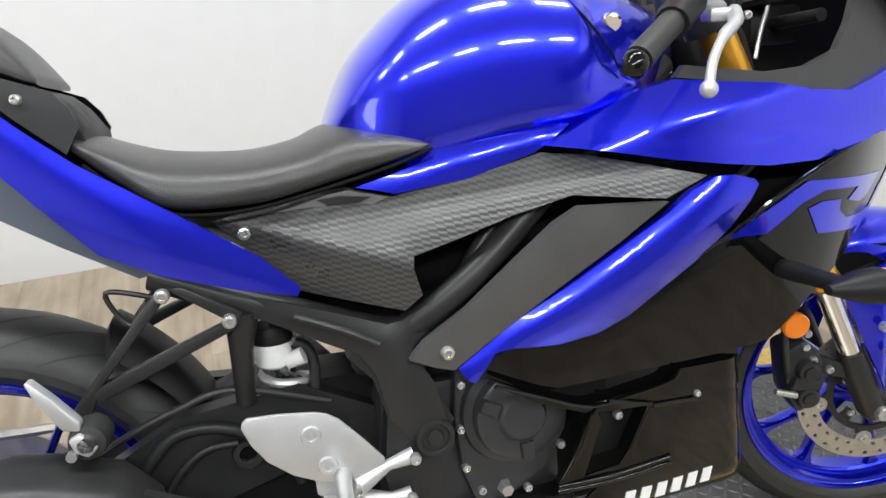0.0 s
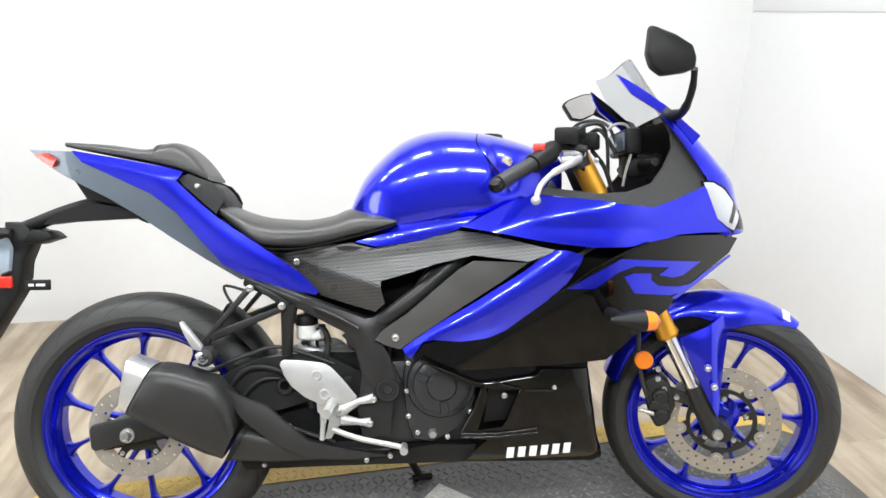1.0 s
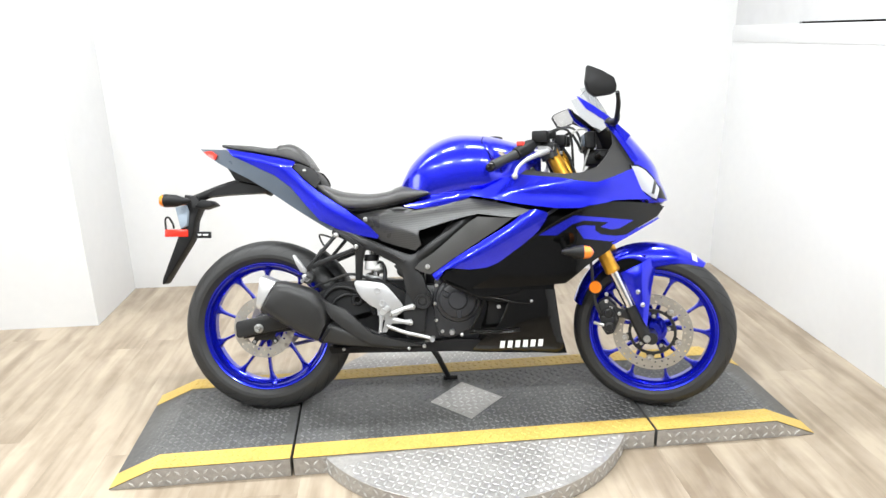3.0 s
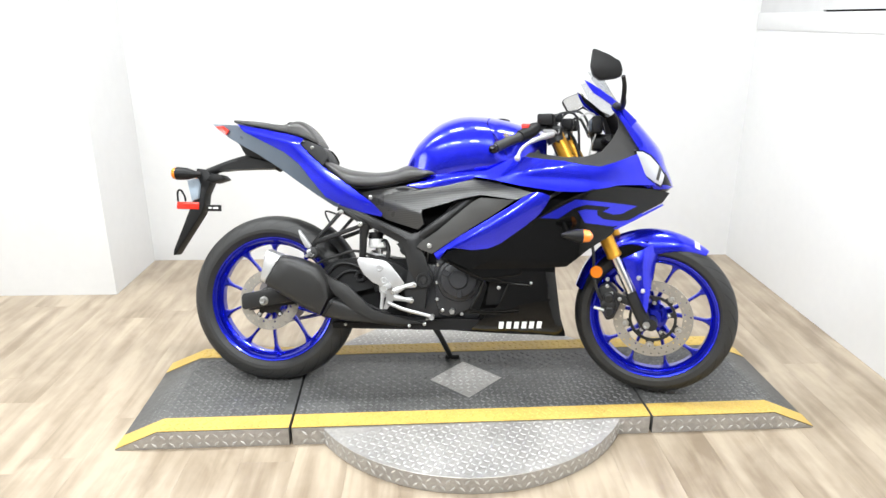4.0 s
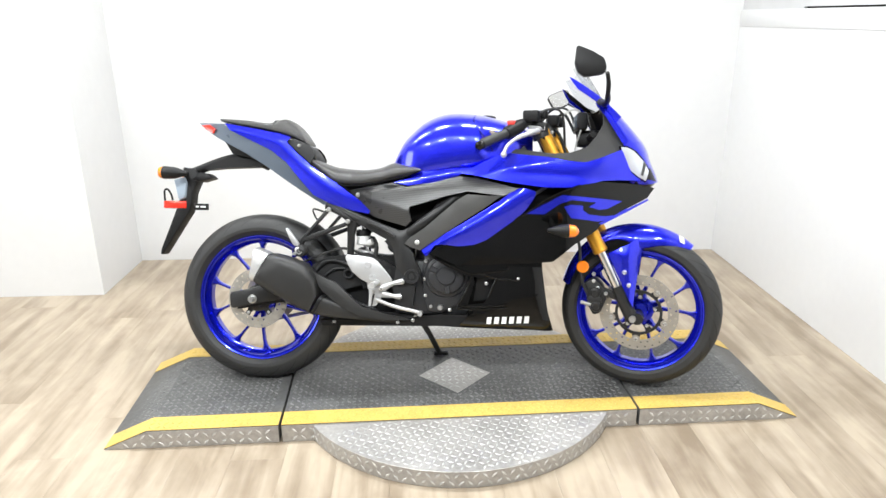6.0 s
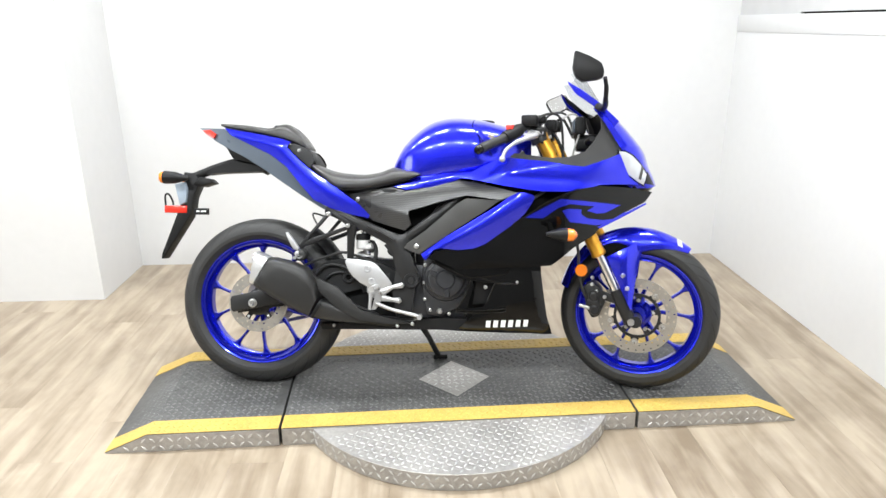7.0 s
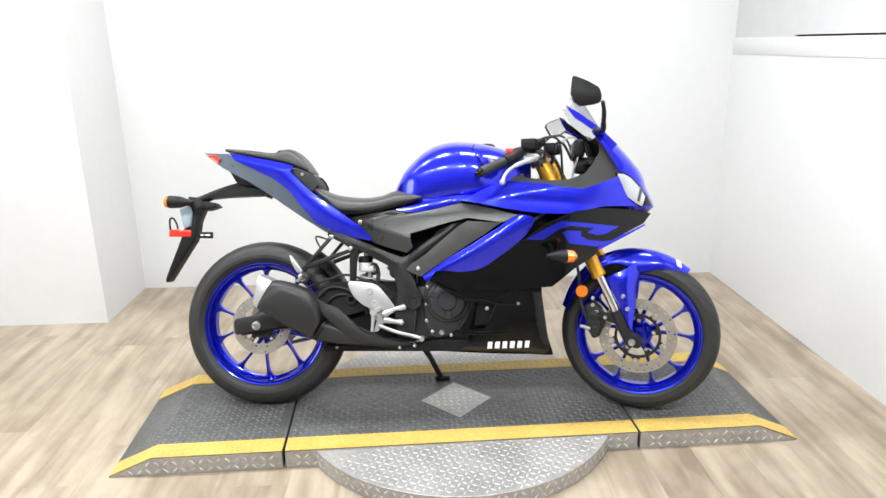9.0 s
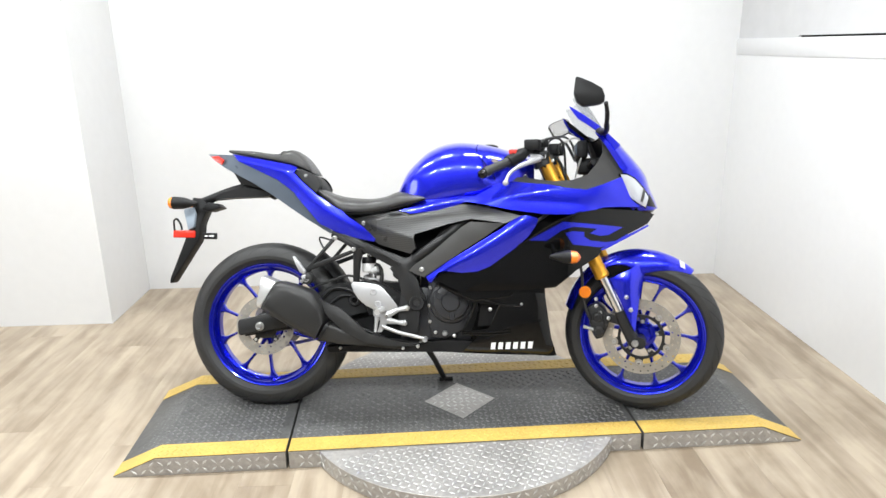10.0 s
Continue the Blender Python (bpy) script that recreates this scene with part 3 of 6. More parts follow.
def spoke(a, r0, r1, spread):
    """One tapered cast spoke from hub to rim, with its flared foot."""
    rings = []
    for t, w, h in ((0, 0.016, 0.02), (0.2, 0.008, 0.017), (0.55, 0.0054, 0.014), (0.78, 0.0058, 0.0135), (0.88, 0.008, 0.014), (0.95, 0.0145, 0.016), (1, 0.030, 0.018)):
        r, b = r0 + (r1 - r0) * t, a + spread * t
        c, d = Vector((math.cos(b), 0, math.sin(b))), Vector((-math.sin(b), 0, math.cos(b)))
        rings.append([c * r + d * (w * x) + Vector((0, h * y, 0)) for x, y in ((-1, -0.5), (-0.5, -1), (0.5, -1), (1, -0.5), (1, 0.5), (0.5, 1), (-0.5, 1), (-1, 0.5))])
    return loft(rings)


def brake_disc(r0, r1, y, t=0.004, cells=36, rows=2, wave=0.0):
    """A drilled brake disc ring with real holes."""
    bm = bmesh.new()
    dr = (r1 - r0) / rows
    for side in (-1, 1):
        for j in range(rows):
            for i in range(cells):
                off = 0.5 * (j % 2)
                c = 2 * math.pi * (i + off) / cells
                hw = math.pi / cells
                ra, rb = r0 + j * dr, r0 + (j + 1) * dr
                rm = (ra + rb) / 2
                outer = [(ra, c - hw), (ra, c), (ra, c + hw), (rm, c + hw), (rb, c + hw), (rb, c), (rb, c - hw), (rm, c - hw)]
                hole = 0.0038
                ov = [bm.verts.new((q * math.cos(b), y + side * t / 2, q * math.sin(b))) for q, b in outer]
                angs = [math.atan2((b - c) * rm, q - rm) for q, b in outer]
                iv = [bm.verts.new(((rm + hole * math.cos(g)) * math.cos(c + hole * math.sin(g) / rm), y + side * t / 2, (rm + hole * math.cos(g)) * math.sin(c + hole * math.sin(g) / rm))) for g in angs]
                for k in range(8):
                    bm.faces.new((ov[k], ov[(k + 1) % 8], iv[(k + 1) % 8], iv[k]))
    bmesh.ops.remove_doubles(bm, verts=bm.verts, dist=1e-5)
    n = 72
    for r in (r0, r1):
        ring = [(bm.verts.new((r * math.cos(2 * math.pi * i / n), y - t / 2, r * math.sin(2 * math.pi * i / n))), bm.verts.new((r * math.cos(2 * math.pi * i / n), y + t / 2, r * math.sin(2 * math.pi * i / n)))) for i in range(n)]
        for i in range(n):
            (a, b), (c, d) = ring[i], ring[(i + 1) % n]
            bm.faces.new((a, b, d, c))
    return bm


def wheel(name, centre, R, rim_r, half, crown, steer, disc, phase, label):
    m = (STEER if steer else Matrix()) @ Matrix.Translation(centre)
    w = part(name, moved(rim(rim_r, half * 0.78), m), M_BLUE2, bike, label)
    part("tyre", moved(tyre(R, rim_r, half, crown), m), M_RUBBER, w, "black rubber sport tyre")
    part("tread_groove", moved(grooves(R, half, crown, 26), m), M_GROOVE, w)
    hub = lathe([(0.012, -half * 1.0), (0.03, -half * 0.95), (0.034, -0.03), (0.052, -0.018), (0.052, 0.018), (0.034, 0.03), (0.03, half * 0.95), (0.012, half)], 40)
    part("hub", moved(hub, m), M_BLUE2, w)
    for i in range(5):
        for s in (-1, 1):
            a = radians(phase + 72 * i)
            part("spoke", moved(spoke(a + s * 0.13, 0.042, rim_r - 0.023, s * 0.18), m), M_BLUE2, w)
    r0, r1, y = disc
    part("brake_disc", moved(brake_disc(r0, r1, y, cells=30 if r1 > 0.12 else 24), m), M_STEEL, w, "drilled steel brake disc")
    return w, m


front, FM = wheel("front_wheel", FC, 0.289, 0.226, 0.056, 0.052, True, (0.103, 0.140, -0.062), 14, "blue cast front wheel with black tyre")
rear, RM = wheel("rear_wheel", RC, 0.319, 0.237, 0.071, 0.064, False, (0.074, 0.113, -0.088), 38, "blue cast rear wheel with black tyre")

# front disc carrier, with its arms and rivets
arms = [lathe([(0.074, -0.063), (0.084, -0.063), (0.084, -0.056), (0.074, -0.056)], 48, closed=True)]
for i in range(5):
    a = radians(14 + 72 * i)
    c, d = Vector((math.cos(a), 0, math.sin(a))), Vector((-math.sin(a), 0, math.cos(a)))
    arms.append(loft([[c * r + d * (s * w) + Vector((0, y, 0)) for s, y in ((-1, -0.062), (1, -0.062), (1, -0.055), (-1, -0.055))] for r, w in ((0.052, 0.010), (0.062, 0.008), (0.076, 0.012))]))
    b = a + radians(36)
    c, d = Vector((math.cos(b), 0, math.sin(b))), Vector((-math.sin(b), 0, math.cos(b)))
    arms.append(loft([[c * r + d * (s * w) + Vector((0, y, 0)) for s, y in ((-1, -0.0625), (1, -0.0625), (1, -0.056), (-1, -0.056))] for r, w in ((0.082, 0.016), (0.097, 0.011), (0.106, 0.010))]))
part("disc_carrier", moved(joined(*arms), FM), M_SATIN, front)
for i in range(5):
    a = radians(50 + 72 * i)
    part("disc_lug", moved(lathe([(0.0, -0.0635), (0.0145, -0.0635), (0.0155, -0.062), (0.0155, -0.059), (0, -0.059)], 24, (0.1 * math.cos(a), 0, 0.1 * math.sin(a))), FM), M_STEEL, front)
    part("disc_rivet", moved(bolt(0.1 * math.cos(a), -0.062, 0.1 * math.sin(a), 0.0085, 0.005), FM), M_BOLT, front)
for i in range(5):
    a = radians(14 + 72 * i)
    part("disc_bolt", moved(bolt(0.058 * math.cos(a), -0.060, 0.058 * math.sin(a), 0.007, 0.006), FM), M_BOLT, front)
arms = [lathe([(0.03, -0.09), (0.047, -0.09), (0.05, -0.088), (0.05, -0.083), (0.03, -0.083)], 40, closed=True)]
for i in range(5):
    a = radians(20 + 72 * i)
    c, d = Vector((math.cos(a), 0, math.sin(a))), Vector((-math.sin(a), 0, math.cos(a)))
    arms.append(loft([[c * r + d * (q * w) + Vector((0, y, 0)) for q, y in ((-1, -0.0895), (1, -0.0895), (1, -0.084), (-1, -0.084))] for r, w in ((0.044, 0.013), (0.060, 0.008), (0.080, 0.010))]))
part("disc_carrier", moved(joined(*arms), RM), M_SATIN, rear)
for i in range(5):
    a = radians(20 + 72 * i)
    part("disc_bolt", moved(bolt(0.066 * math.cos(a), -0.089, 0.066 * math.sin(a), 0.006, 0.005), RM), M_BOLT, rear)
part("sprocket", moved(lathe([(0.05, 0.088), (0.105, 0.088), (0.105, 0.094), (0.05, 0.094)], 60, closed=True), RM), M_STEEL, rear)
chain_pts = [(0.0, 0.091, 0.312 - 0.106), (0.25, 0.091, 0.262), (0.5, 0.091, 0.31), (0.54, 0.091, 0.345), (0.5, 0.091, 0.385), (0.25, 0.091, 0.41), (0.0, 0.091, 0.312 + 0.106)]
part("chain", tube(chain_pts, 0.008, 6), M_STEEL, bike, "steel drive chain")


# --- swing arm, hugger, exhaust ---
swing = part("swingarm", joined(skin([(-0.065, -0.112, 0.272), (-0.072, -0.112, 0.328), (-0.03, -0.112, 0.348), (0.1, -0.112, 0.38), (0.28, -0.108, 0.475), (0.43, -0.10, 0.492), (0.53, -0.10, 0.44), (0.53, -0.10, 0.36), (0.4, -0.10, 0.37), (0.25, -0.108, 0.33), (0.1, -0.112, 0.30)], 0.03, 0.008),
                               flip(skin([(-0.065, -0.112, 0.272), (-0.072, -0.112, 0.328), (0.1, -0.112, 0.38), (0.28, -0.108, 0.46), (0.53, -0.10, 0.44), (0.53, -0.10, 0.36), (0.25, -0.108, 0.33), (0.1, -0.112, 0.30)], 0.03, 0.008)),
                               box(0.40, 0.52, -0.1, 0.1, 0.37, 0.44, 0.012)), M_SATIN, bike, "satin black steel swing arm")
part("swingarm_end", slab([(-0.089, 0.325), (-0.084, 0.337), (-0.033, 0.348), (0.107, 0.380), (0.14, 0.355), (0.097, 0.312), (-0.078, 0.277), (-0.086, 0.285)], -0.132, -0.112, 0.004), M_SATIN, swing)
part("axle_nut", lathe([(0, -0.148), (0.006, -0.148), (0.007, -0.152), (0.010, -0.152), (0.0115, -0.147), (0.0115, -0.137), (0.0165, -0.136), (0.0165, -0.132), (0, -0.132)], 24, (-0.002, 0, 0.313)), M_BOLT, swing, "bright axle nut")
part("mudguard", loft([[Vector((0.005 + 0.345 * math.cos(a), (0.075 - 0.01 * abs(2 * k / 12 - 1) ** 4) * (2 * k / 12 - 1), 0.317 + 0.345 * math.sin(a) - 0.03 * abs(2 * k / 12 - 1) ** 3)) for k in range(13)] + [Vector((0.005 + 0.335 * math.cos(a), 0.072 * (1 - 2 * k / 12), 0.317 + 0.335 * math.sin(a) - 0.03 * abs(2 * k / 12 - 1) ** 3)) for k in range(13)] for a in [radians(20 + 35 * j / 10) for j in range(11)]]), M_PLASTIC, bike, "black plastic mudguard")

# muffler: a tapered box section that runs forward and down
def can2(rows):
    """rows: lower edge, upper edge (x, z), half width, y of the middle."""
    rings = []
    for (xa, za), (xb, zb), side, y in rows:
        ring = []
        mid, d = Vector(((xa + xb) / 2, y, (za + zb) / 2)), Vector(((xb - xa) / 2, 0, (zb - za) / 2))
        for k in range(28):
            a = 2 * math.pi * k / 28
            c, s = math.cos(a), math.sin(a)
            ring.append(mid + d * math.copysign(abs(s) ** 0.42, s) + Vector((0, side * math.copysign(abs(c) ** 0.45, c), 0)))
        rings.append(ring)
    return loft(rings)


muff = part("muffler", can2([((0.030, 0.384), (0.090, 0.486), 0.050, -0.185), ((0.036, 0.381), (0.102, 0.487), 0.057, -0.185), ((0.067, 0.362), (0.148, 0.477), 0.060, -0.184), ((0.135, 0.322), (0.216, 0.452), 0.060, -0.181),
                             ((0.195, 0.290), (0.252, 0.408), 0.058, -0.178), ((0.230, 0.275), (0.262, 0.342), 0.051, -0.172)]), M_MUFF, bike, "matt black exhaust muffler")
part("end_cap", can2([((0.018, 0.396), (0.031, 0.500), 0.040, -0.185), ((0.016, 0.392), (0.038, 0.508), 0.047, -0.185), ((0.029, 0.385), (0.088, 0.488), 0.051, -0.185)]), M_ALU, muff, "bare aluminium muffler end cap")
part("cap_outlet", tube([(0.019, -0.185, 0.45), (0.045, -0.185, 0.445)], [0.018, 0.018], 18), M_DARK, muff)
part("exhaust_pipe", can2([((0.240, 0.270), (0.276, 0.332), 0.046, -0.168), ((0.262, 0.264), (0.296, 0.326), 0.045, -0.160), ((0.334, 0.252), (0.345, 0.305), 0.038, -0.145), ((0.434, 0.243), (0.436, 0.275), 0.03, -0.12), ((0.60, 0.225), (0.60, 0.262), 0.025, -0.1)]), M_MUFF, muff)
shield = part("heat_shield", skin([(0.232, -0.186, 0.428), (0.246, -0.19, 0.413), (0.262, -0.19, 0.37), (0.278, -0.188, 0.352), (0.335, -0.185, 0.302), (0.409, -0.175, 0.262), (0.50, -0.16, 0.250), (0.60, -0.14, 0.248), (0.52, -0.16, 0.268), (0.416, -0.175, 0.297), (0.361, -0.183, 0.348), (0.324, -0.185, 0.384), (0.28, -0.186, 0.402)], 0.014, 0.006, 0.006), M_MUFF, muff, "black plastic heat shield")
part("silencer_clamp", can2([((0.236, 0.271), (0.272, 0.338), 0.0515, -0.171), ((0.246, 0.267), (0.282, 0.333), 0.0515, -0.169)]), M_PLASTIC, muff)
for x, z in ((0.37, 0.332), (0.345, 0.305), (0.31, 0.238), (0.545, 0.24)):
    part("shield_bolt", bolt(x, -0.165 if z > 0.3 else -0.145, z, 0.006), M_BOLT, muff)
# slab added to keep the space behind the swing arm dark
part("swingarm_fill", skin([(0.16, -0.07, 0.36), (0.24, -0.07, 0.44), (0.36, -0.07, 0.485), (0.53, -0.07, 0.48), (0.56, -0.07, 0.30), (0.60, -0.07, 0.235), (0.30, -0.07, 0.23), (0.22, -0.07, 0.28)], 0.1, 0.006), M_PLASTIC, bike, "added black slab that fills the gap behind the swing arm")
for pts, r in (([(0.20, 0.375), (0.235, 0.425), (0.273, 0.458), (0.332, 0.455), (0.397, 0.412), (0.42, 0.36)], 0.008), ([(0.24, 0.36), (0.27, 0.405), (0.305, 0.43), (0.345, 0.432)], 0.005), ([(0.22, 0.34), (0.30, 0.345), (0.38, 0.31), (0.47, 0.275)], 0.006)):
    part("swingarm_rib", tube(curve([(x, -0.116 if z > 0.35 else -0.118, z) for x, z in pts]), r, 10), M_SATIN, swing)
part("swingarm_hole", lathe([(0.010, -0.114), (0.012, -0.12), (0.019, -0.12), (0.022, -0.112), (0.022, -0.10), (0.010, -0.10)], 28, (0.356, 0, 0.414), True), M_SATIN, swing)
# near-black disc in the ring, coloured as the shade of an open hole
part("hole_shade", lathe([(0, -0.111), (0.011, -0.111), (0.011, -0.10), (0, -0.10)], 20, (0.356, 0, 0.414)), M_DARK, swing)
for pts in ([(0.262, 0.398), (0.29, 0.36), (0.33, 0.33), (0.40, 0.296), (0.48, 0.272)], [(0.31, 0.33), (0.335, 0.30), (0.345, 0.265)]):
    part("shield_edge", tube(curve([(x, -0.176 + 0.10 * max(0, x - 0.3), z) for x, z in pts]), 0.004, 8), M_PLASTIC, shield)
belly_tray = part("under_tray", skin([(0.25, -0.12, 0.238), (0.45, -0.125, 0.246), (0.60, -0.135, 0.256), (0.70, -0.15, 0.272), (0.80, -0.155, 0.272), (0.79, -0.155, 0.232), (0.60, -0.135, 0.226), (0.26, -0.12, 0.218)], 0.2, 0.006), M_PLASTIC, bike, "black plastic tray under the engine")

# --- frame and sub-frame ---
frame_path = [(0.275, -0.115, 0.668), (0.305, -0.12, 0.655), (0.36, -0.122, 0.629), (0.44, -0.124, 0.597), (0.52, -0.120, 0.565), (0.575, -0.115, 0.548)]
pair("subframe", tube(curve(frame_path), 0.019, 16), M_SATIN, bike, "satin black steel subframe tube")
pair("frame_tube", tube(curve([(0.515, -0.11, 0.508), (0.549, -0.135, 0.54), (0.599, -0.159, 0.578), (0.652, -0.17, 0.617), (0.702, -0.166, 0.656), (0.753, -0.156, 0.699), (0.801, -0.148, 0.738), (0.88, -0.138, 0.798), (0.998, -0.088, 0.877)]), 0.0185, 18), M_SATIN, bike, "satin black steel main frame tube")
pair("frame_gusset", skin([(0.33, -0.128, 0.648), (0.399, -0.138, 0.626), (0.486, -0.155, 0.597), (0.548, -0.164, 0.575), (0.568, -0.166, 0.578), (0.605, -0.17, 0.6), (0.622, -0.17, 0.583), (0.578, -0.166, 0.541), (0.583, -0.164, 0.521), (0.602, -0.162, 0.488), (0.615, -0.162, 0.432), (0.603, -0.162, 0.397), (0.571, -0.16, 0.402), (0.541, -0.16, 0.442), (0.529, -0.16, 0.506), (0.51, -0.159, 0.538), (0.465, -0.15, 0.561), (0.399, -0.137, 0.597), (0.33, -0.127, 0.622)], 0.024, 0.006, 0.012, step=0.009), M_SATIN, bike, "satin black cast frame junction")
part("gusset_rib", tube(curve([(0.434, -0.167, 0.605), (0.494, -0.174, 0.578), (0.533, -0.177, 0.555)]), 0.0045, 8), M_SATIN, bike)
pair("frame_tube", tube(curve([(0.662, -0.15, 0.625), (0.702, -0.145, 0.679), (0.731, -0.14, 0.684)]), 0.012, 12), M_SATIN, bike)
pivot = skin([(0.494, -0.152, 0.536), (0.534, -0.154, 0.565), (0.583, -0.156, 0.57), (0.61, -0.156, 0.546), (0.588, -0.156, 0.488), (0.61, -0.156, 0.462), (0.628, -0.156, 0.426), (0.609, -0.156, 0.395), (0.607, -0.156, 0.363), (0.601, -0.156, 0.301), (0.539, -0.156, 0.296), (0.527, -0.156, 0.363), (0.538, -0.156, 0.446), (0.524, -0.154, 0.501)], 0.03, 0.009, 0.003)
pair("frame_plate", pivot, M_SATIN, bike, "satin black frame plate")
part("pivot_cap", lathe([(0, -0.142), (0.010, -0.142), (0.012, -0.138), (0.018, -0.138), (0.020, -0.142), (0.026, -0.142), (0.028, -0.136), (0.028, -0.12), (0, -0.12)], 32, (0.597, -0.03, 0.41)), M_SATIN, bike)

# --- tail ---
blue_tail = [(-0.134, -0.075, 0.973), (-0.014, -0.09, 0.951), (0.099, -0.105, 0.928), (0.133, -0.11, 0.917), (0.118, -0.115, 0.897), (0.162, -0.12, 0.854), (0.216, -0.131, 0.809), (0.327, -0.16, 0.736), (0.405, -0.182, 0.684), (0.446, -0.187, 0.644), (0.441, -0.183, 0.634), (0.377, -0.164, 0.646),
             (0.292, -0.141, 0.67), (0.224, -0.125, 0.702), (0.168, -0.118, 0.763), (0.117, -0.112, 0.823), (0.055, -0.102, 0.869), (-0.025, -0.092, 0.906), (-0.106, -0.08, 0.944)]
pair("tail_panel", skin(blue_tail, 0.006, 0.009, 0.007, step=0.008, crease=[((0.128, 0.902), (-0.13, 0.958), 0.3)]), M_BLUE, bike, "glossy blue tail panel")
grey_tail = [(-0.245, -0.035, 0.978), (-0.138, -0.068, 0.971), (-0.108, -0.074, 0.945), (-0.027, -0.086, 0.907), (0.053, -0.096, 0.869), (0.115, -0.106, 0.823), (0.167, -0.112, 0.763), (0.222, -0.117, 0.702), (0.283, -0.122, 0.67), (0.261, -0.115, 0.666),
             (0.178, -0.108, 0.715), (0.099, -0.098, 0.766), (0.031, -0.088, 0.812), (-0.05, -0.078, 0.86), (-0.108, -0.068, 0.889), (-0.168, -0.058, 0.92), (-0.216, -0.045, 0.952)]
pair("tail_side", skin(grey_tail, 0.006, 0.006, 0.001), M_SLATE, bike, "slate grey painted tail side")
pair("tail_light", skin([(-0.232, -0.048, 0.967), (-0.196, -0.058, 0.968), (-0.172, -0.066, 0.951), (-0.182, -0.064, 0.935), (-0.21, -0.054, 0.95)], 0.01, 0.003, 0.002), M_RED, bike, "red tail light lens")
part("tail_core", hull([(-0.24, 0.977, 0.972, 0.03, 0.975), (-0.14, 0.968, 0.91, 0.062, 0.94), (0.0, 0.945, 0.84, 0.082, 0.9), (0.12, 0.905, 0.77, 0.095, 0.83), (0.22, 0.80, 0.69, 0.105, 0.74), (0.42, 0.70, 0.64, 0.11, 0.66)], 4, 4, 20, 3), M_PLASTIC, bike)
part("pillion_seat", hull([(-0.162, 0.997, 0.985, 0.04, 0.99), (-0.055, 0.989, 0.962, 0.075, 0.97), (0.036, 0.977, 0.943, 0.092, 0.955), (0.085, 0.992, 0.93, 0.098, 0.945), (0.114, 0.989, 0.922, 0.098, 0.938), (0.144, 0.966, 0.912, 0.094, 0.925), (0.166, 0.938, 0.903, 0.088, 0.913), (0.181, 0.912, 0.9, 0.08, 0.905)], 3.2, 4, 32, 4), M_SEAT, bike, "black vinyl pillion seat")
part("seat_fold", tube(curve([(0.062, -0.094, 0.95), (0.064, -0.085, 0.975), (0.068, -0.05, 0.985), (0.07, 0.0, 0.988), (0.068, 0.05, 0.985), (0.064, 0.085, 0.975)]), 0.0035, 8), M_SEAT, bike)
pair("seat_side_cover", skin([(0.139, -0.092, 0.914), (0.196, -0.09, 0.892), (0.213, -0.09, 0.871), (0.221, -0.098, 0.849), (0.207, -0.116, 0.82), (0.161, -0.112, 0.861), (0.121, -0.108, 0.9)], 0.008, 0.008, 0.004), M_PLASTIC, bike)
part("seat_bridge", hull([(0.12, 0.91, 0.86, 0.085, 0.88), (0.19, 0.893, 0.82, 0.088, 0.85), (0.222, 0.85, 0.81, 0.085, 0.83)], 4, 4, 20, 3), M_PLASTIC, bike)
seat = part("rider_seat", hull([(0.198, 0.838, 0.828, 0.095, 0.832), (0.215, 0.840, 0.812, 0.105, 0.826), (0.26, 0.823, 0.773, 0.124, 0.795), (0.31, 0.810, 0.742, 0.135, 0.762), (0.40, 0.803, 0.738, 0.138, 0.760), (0.465, 0.812, 0.748, 0.142, 0.768), (0.50, 0.826, 0.756, 0.148, 0.776),
                               (0.53, 0.832, 0.762, 0.153, 0.783), (0.58, 0.825, 0.776, 0.161, 0.790), (0.61, 0.812, 0.786, 0.165, 0.794), (0.624, 0.800, 0.793, 0.160, 0.796)], 2.4, 4.5, 48, 5), M_SEAT, bike, "black vinyl rider seat")
pair("seat_seam", tube(curve([(0.22, -0.107, 0.806), (0.26, -0.126, 0.772), (0.312, -0.138, 0.741), (0.40, -0.141, 0.737), (0.5, -0.151, 0.756), (0.58, -0.163, 0.776), (0.625, -0.165, 0.792)]), 0.0025, 6), M_DARK, seat)

# --- tank ---
TANK = [(0.508, 0.823, 0.79, 0.055, 0.805), (0.526, 0.864, 0.775, 0.092, 0.825), (0.552, 0.912, 0.765, 0.122, 0.84), (0.591, 0.954, 0.762, 0.146, 0.86), (0.633, 0.988, 0.765, 0.161, 0.870), (0.683, 1.010, 0.776, 0.174, 0.880), (0.737, 1.019, 0.786, 0.183, 0.885),
        (0.79, 1.017, 0.792, 0.188, 0.885), (0.845, 1.010, 0.797, 0.186, 0.882), (0.911, 0.995, 0.812, 0.166, 0.880), (0.976, 0.974, 0.84, 0.125, 0.888), (1.03, 0.952, 0.86, 0.07, 0.90)]
tank_body = hull(TANK, 2.3, 5.0, 72, 8)
for v in tank_body.verts:
    fwd = 1 / (1 + math.exp(-(v.co.x - 0.845 + 0.10 * (v.co.z - 0.9)) / 0.005))
    up = 1 / (1 + math.exp(-(v.co.z - 0.875 + 0.25 * (v.co.x - 0.85)) / 0.006))
    cap_off = 1 / (1 + math.exp((v.co.z - 0.995) / 0.006))
    v.co.y *= 1 - 0.07 * fwd * up * cap_off
tank = part("fuel_tank", tank_body, M_BLUE, bike, "glossy blue fuel tank")
part("filler_cap", moved(lathe([(0, 0.012), (0.02, 0.014), (0.034, 0.012), (0.036, 0.0), (0, 0)], 36), pose(0.86, 0, 0.996, 84, 0, 0)), M_SATIN, tank)
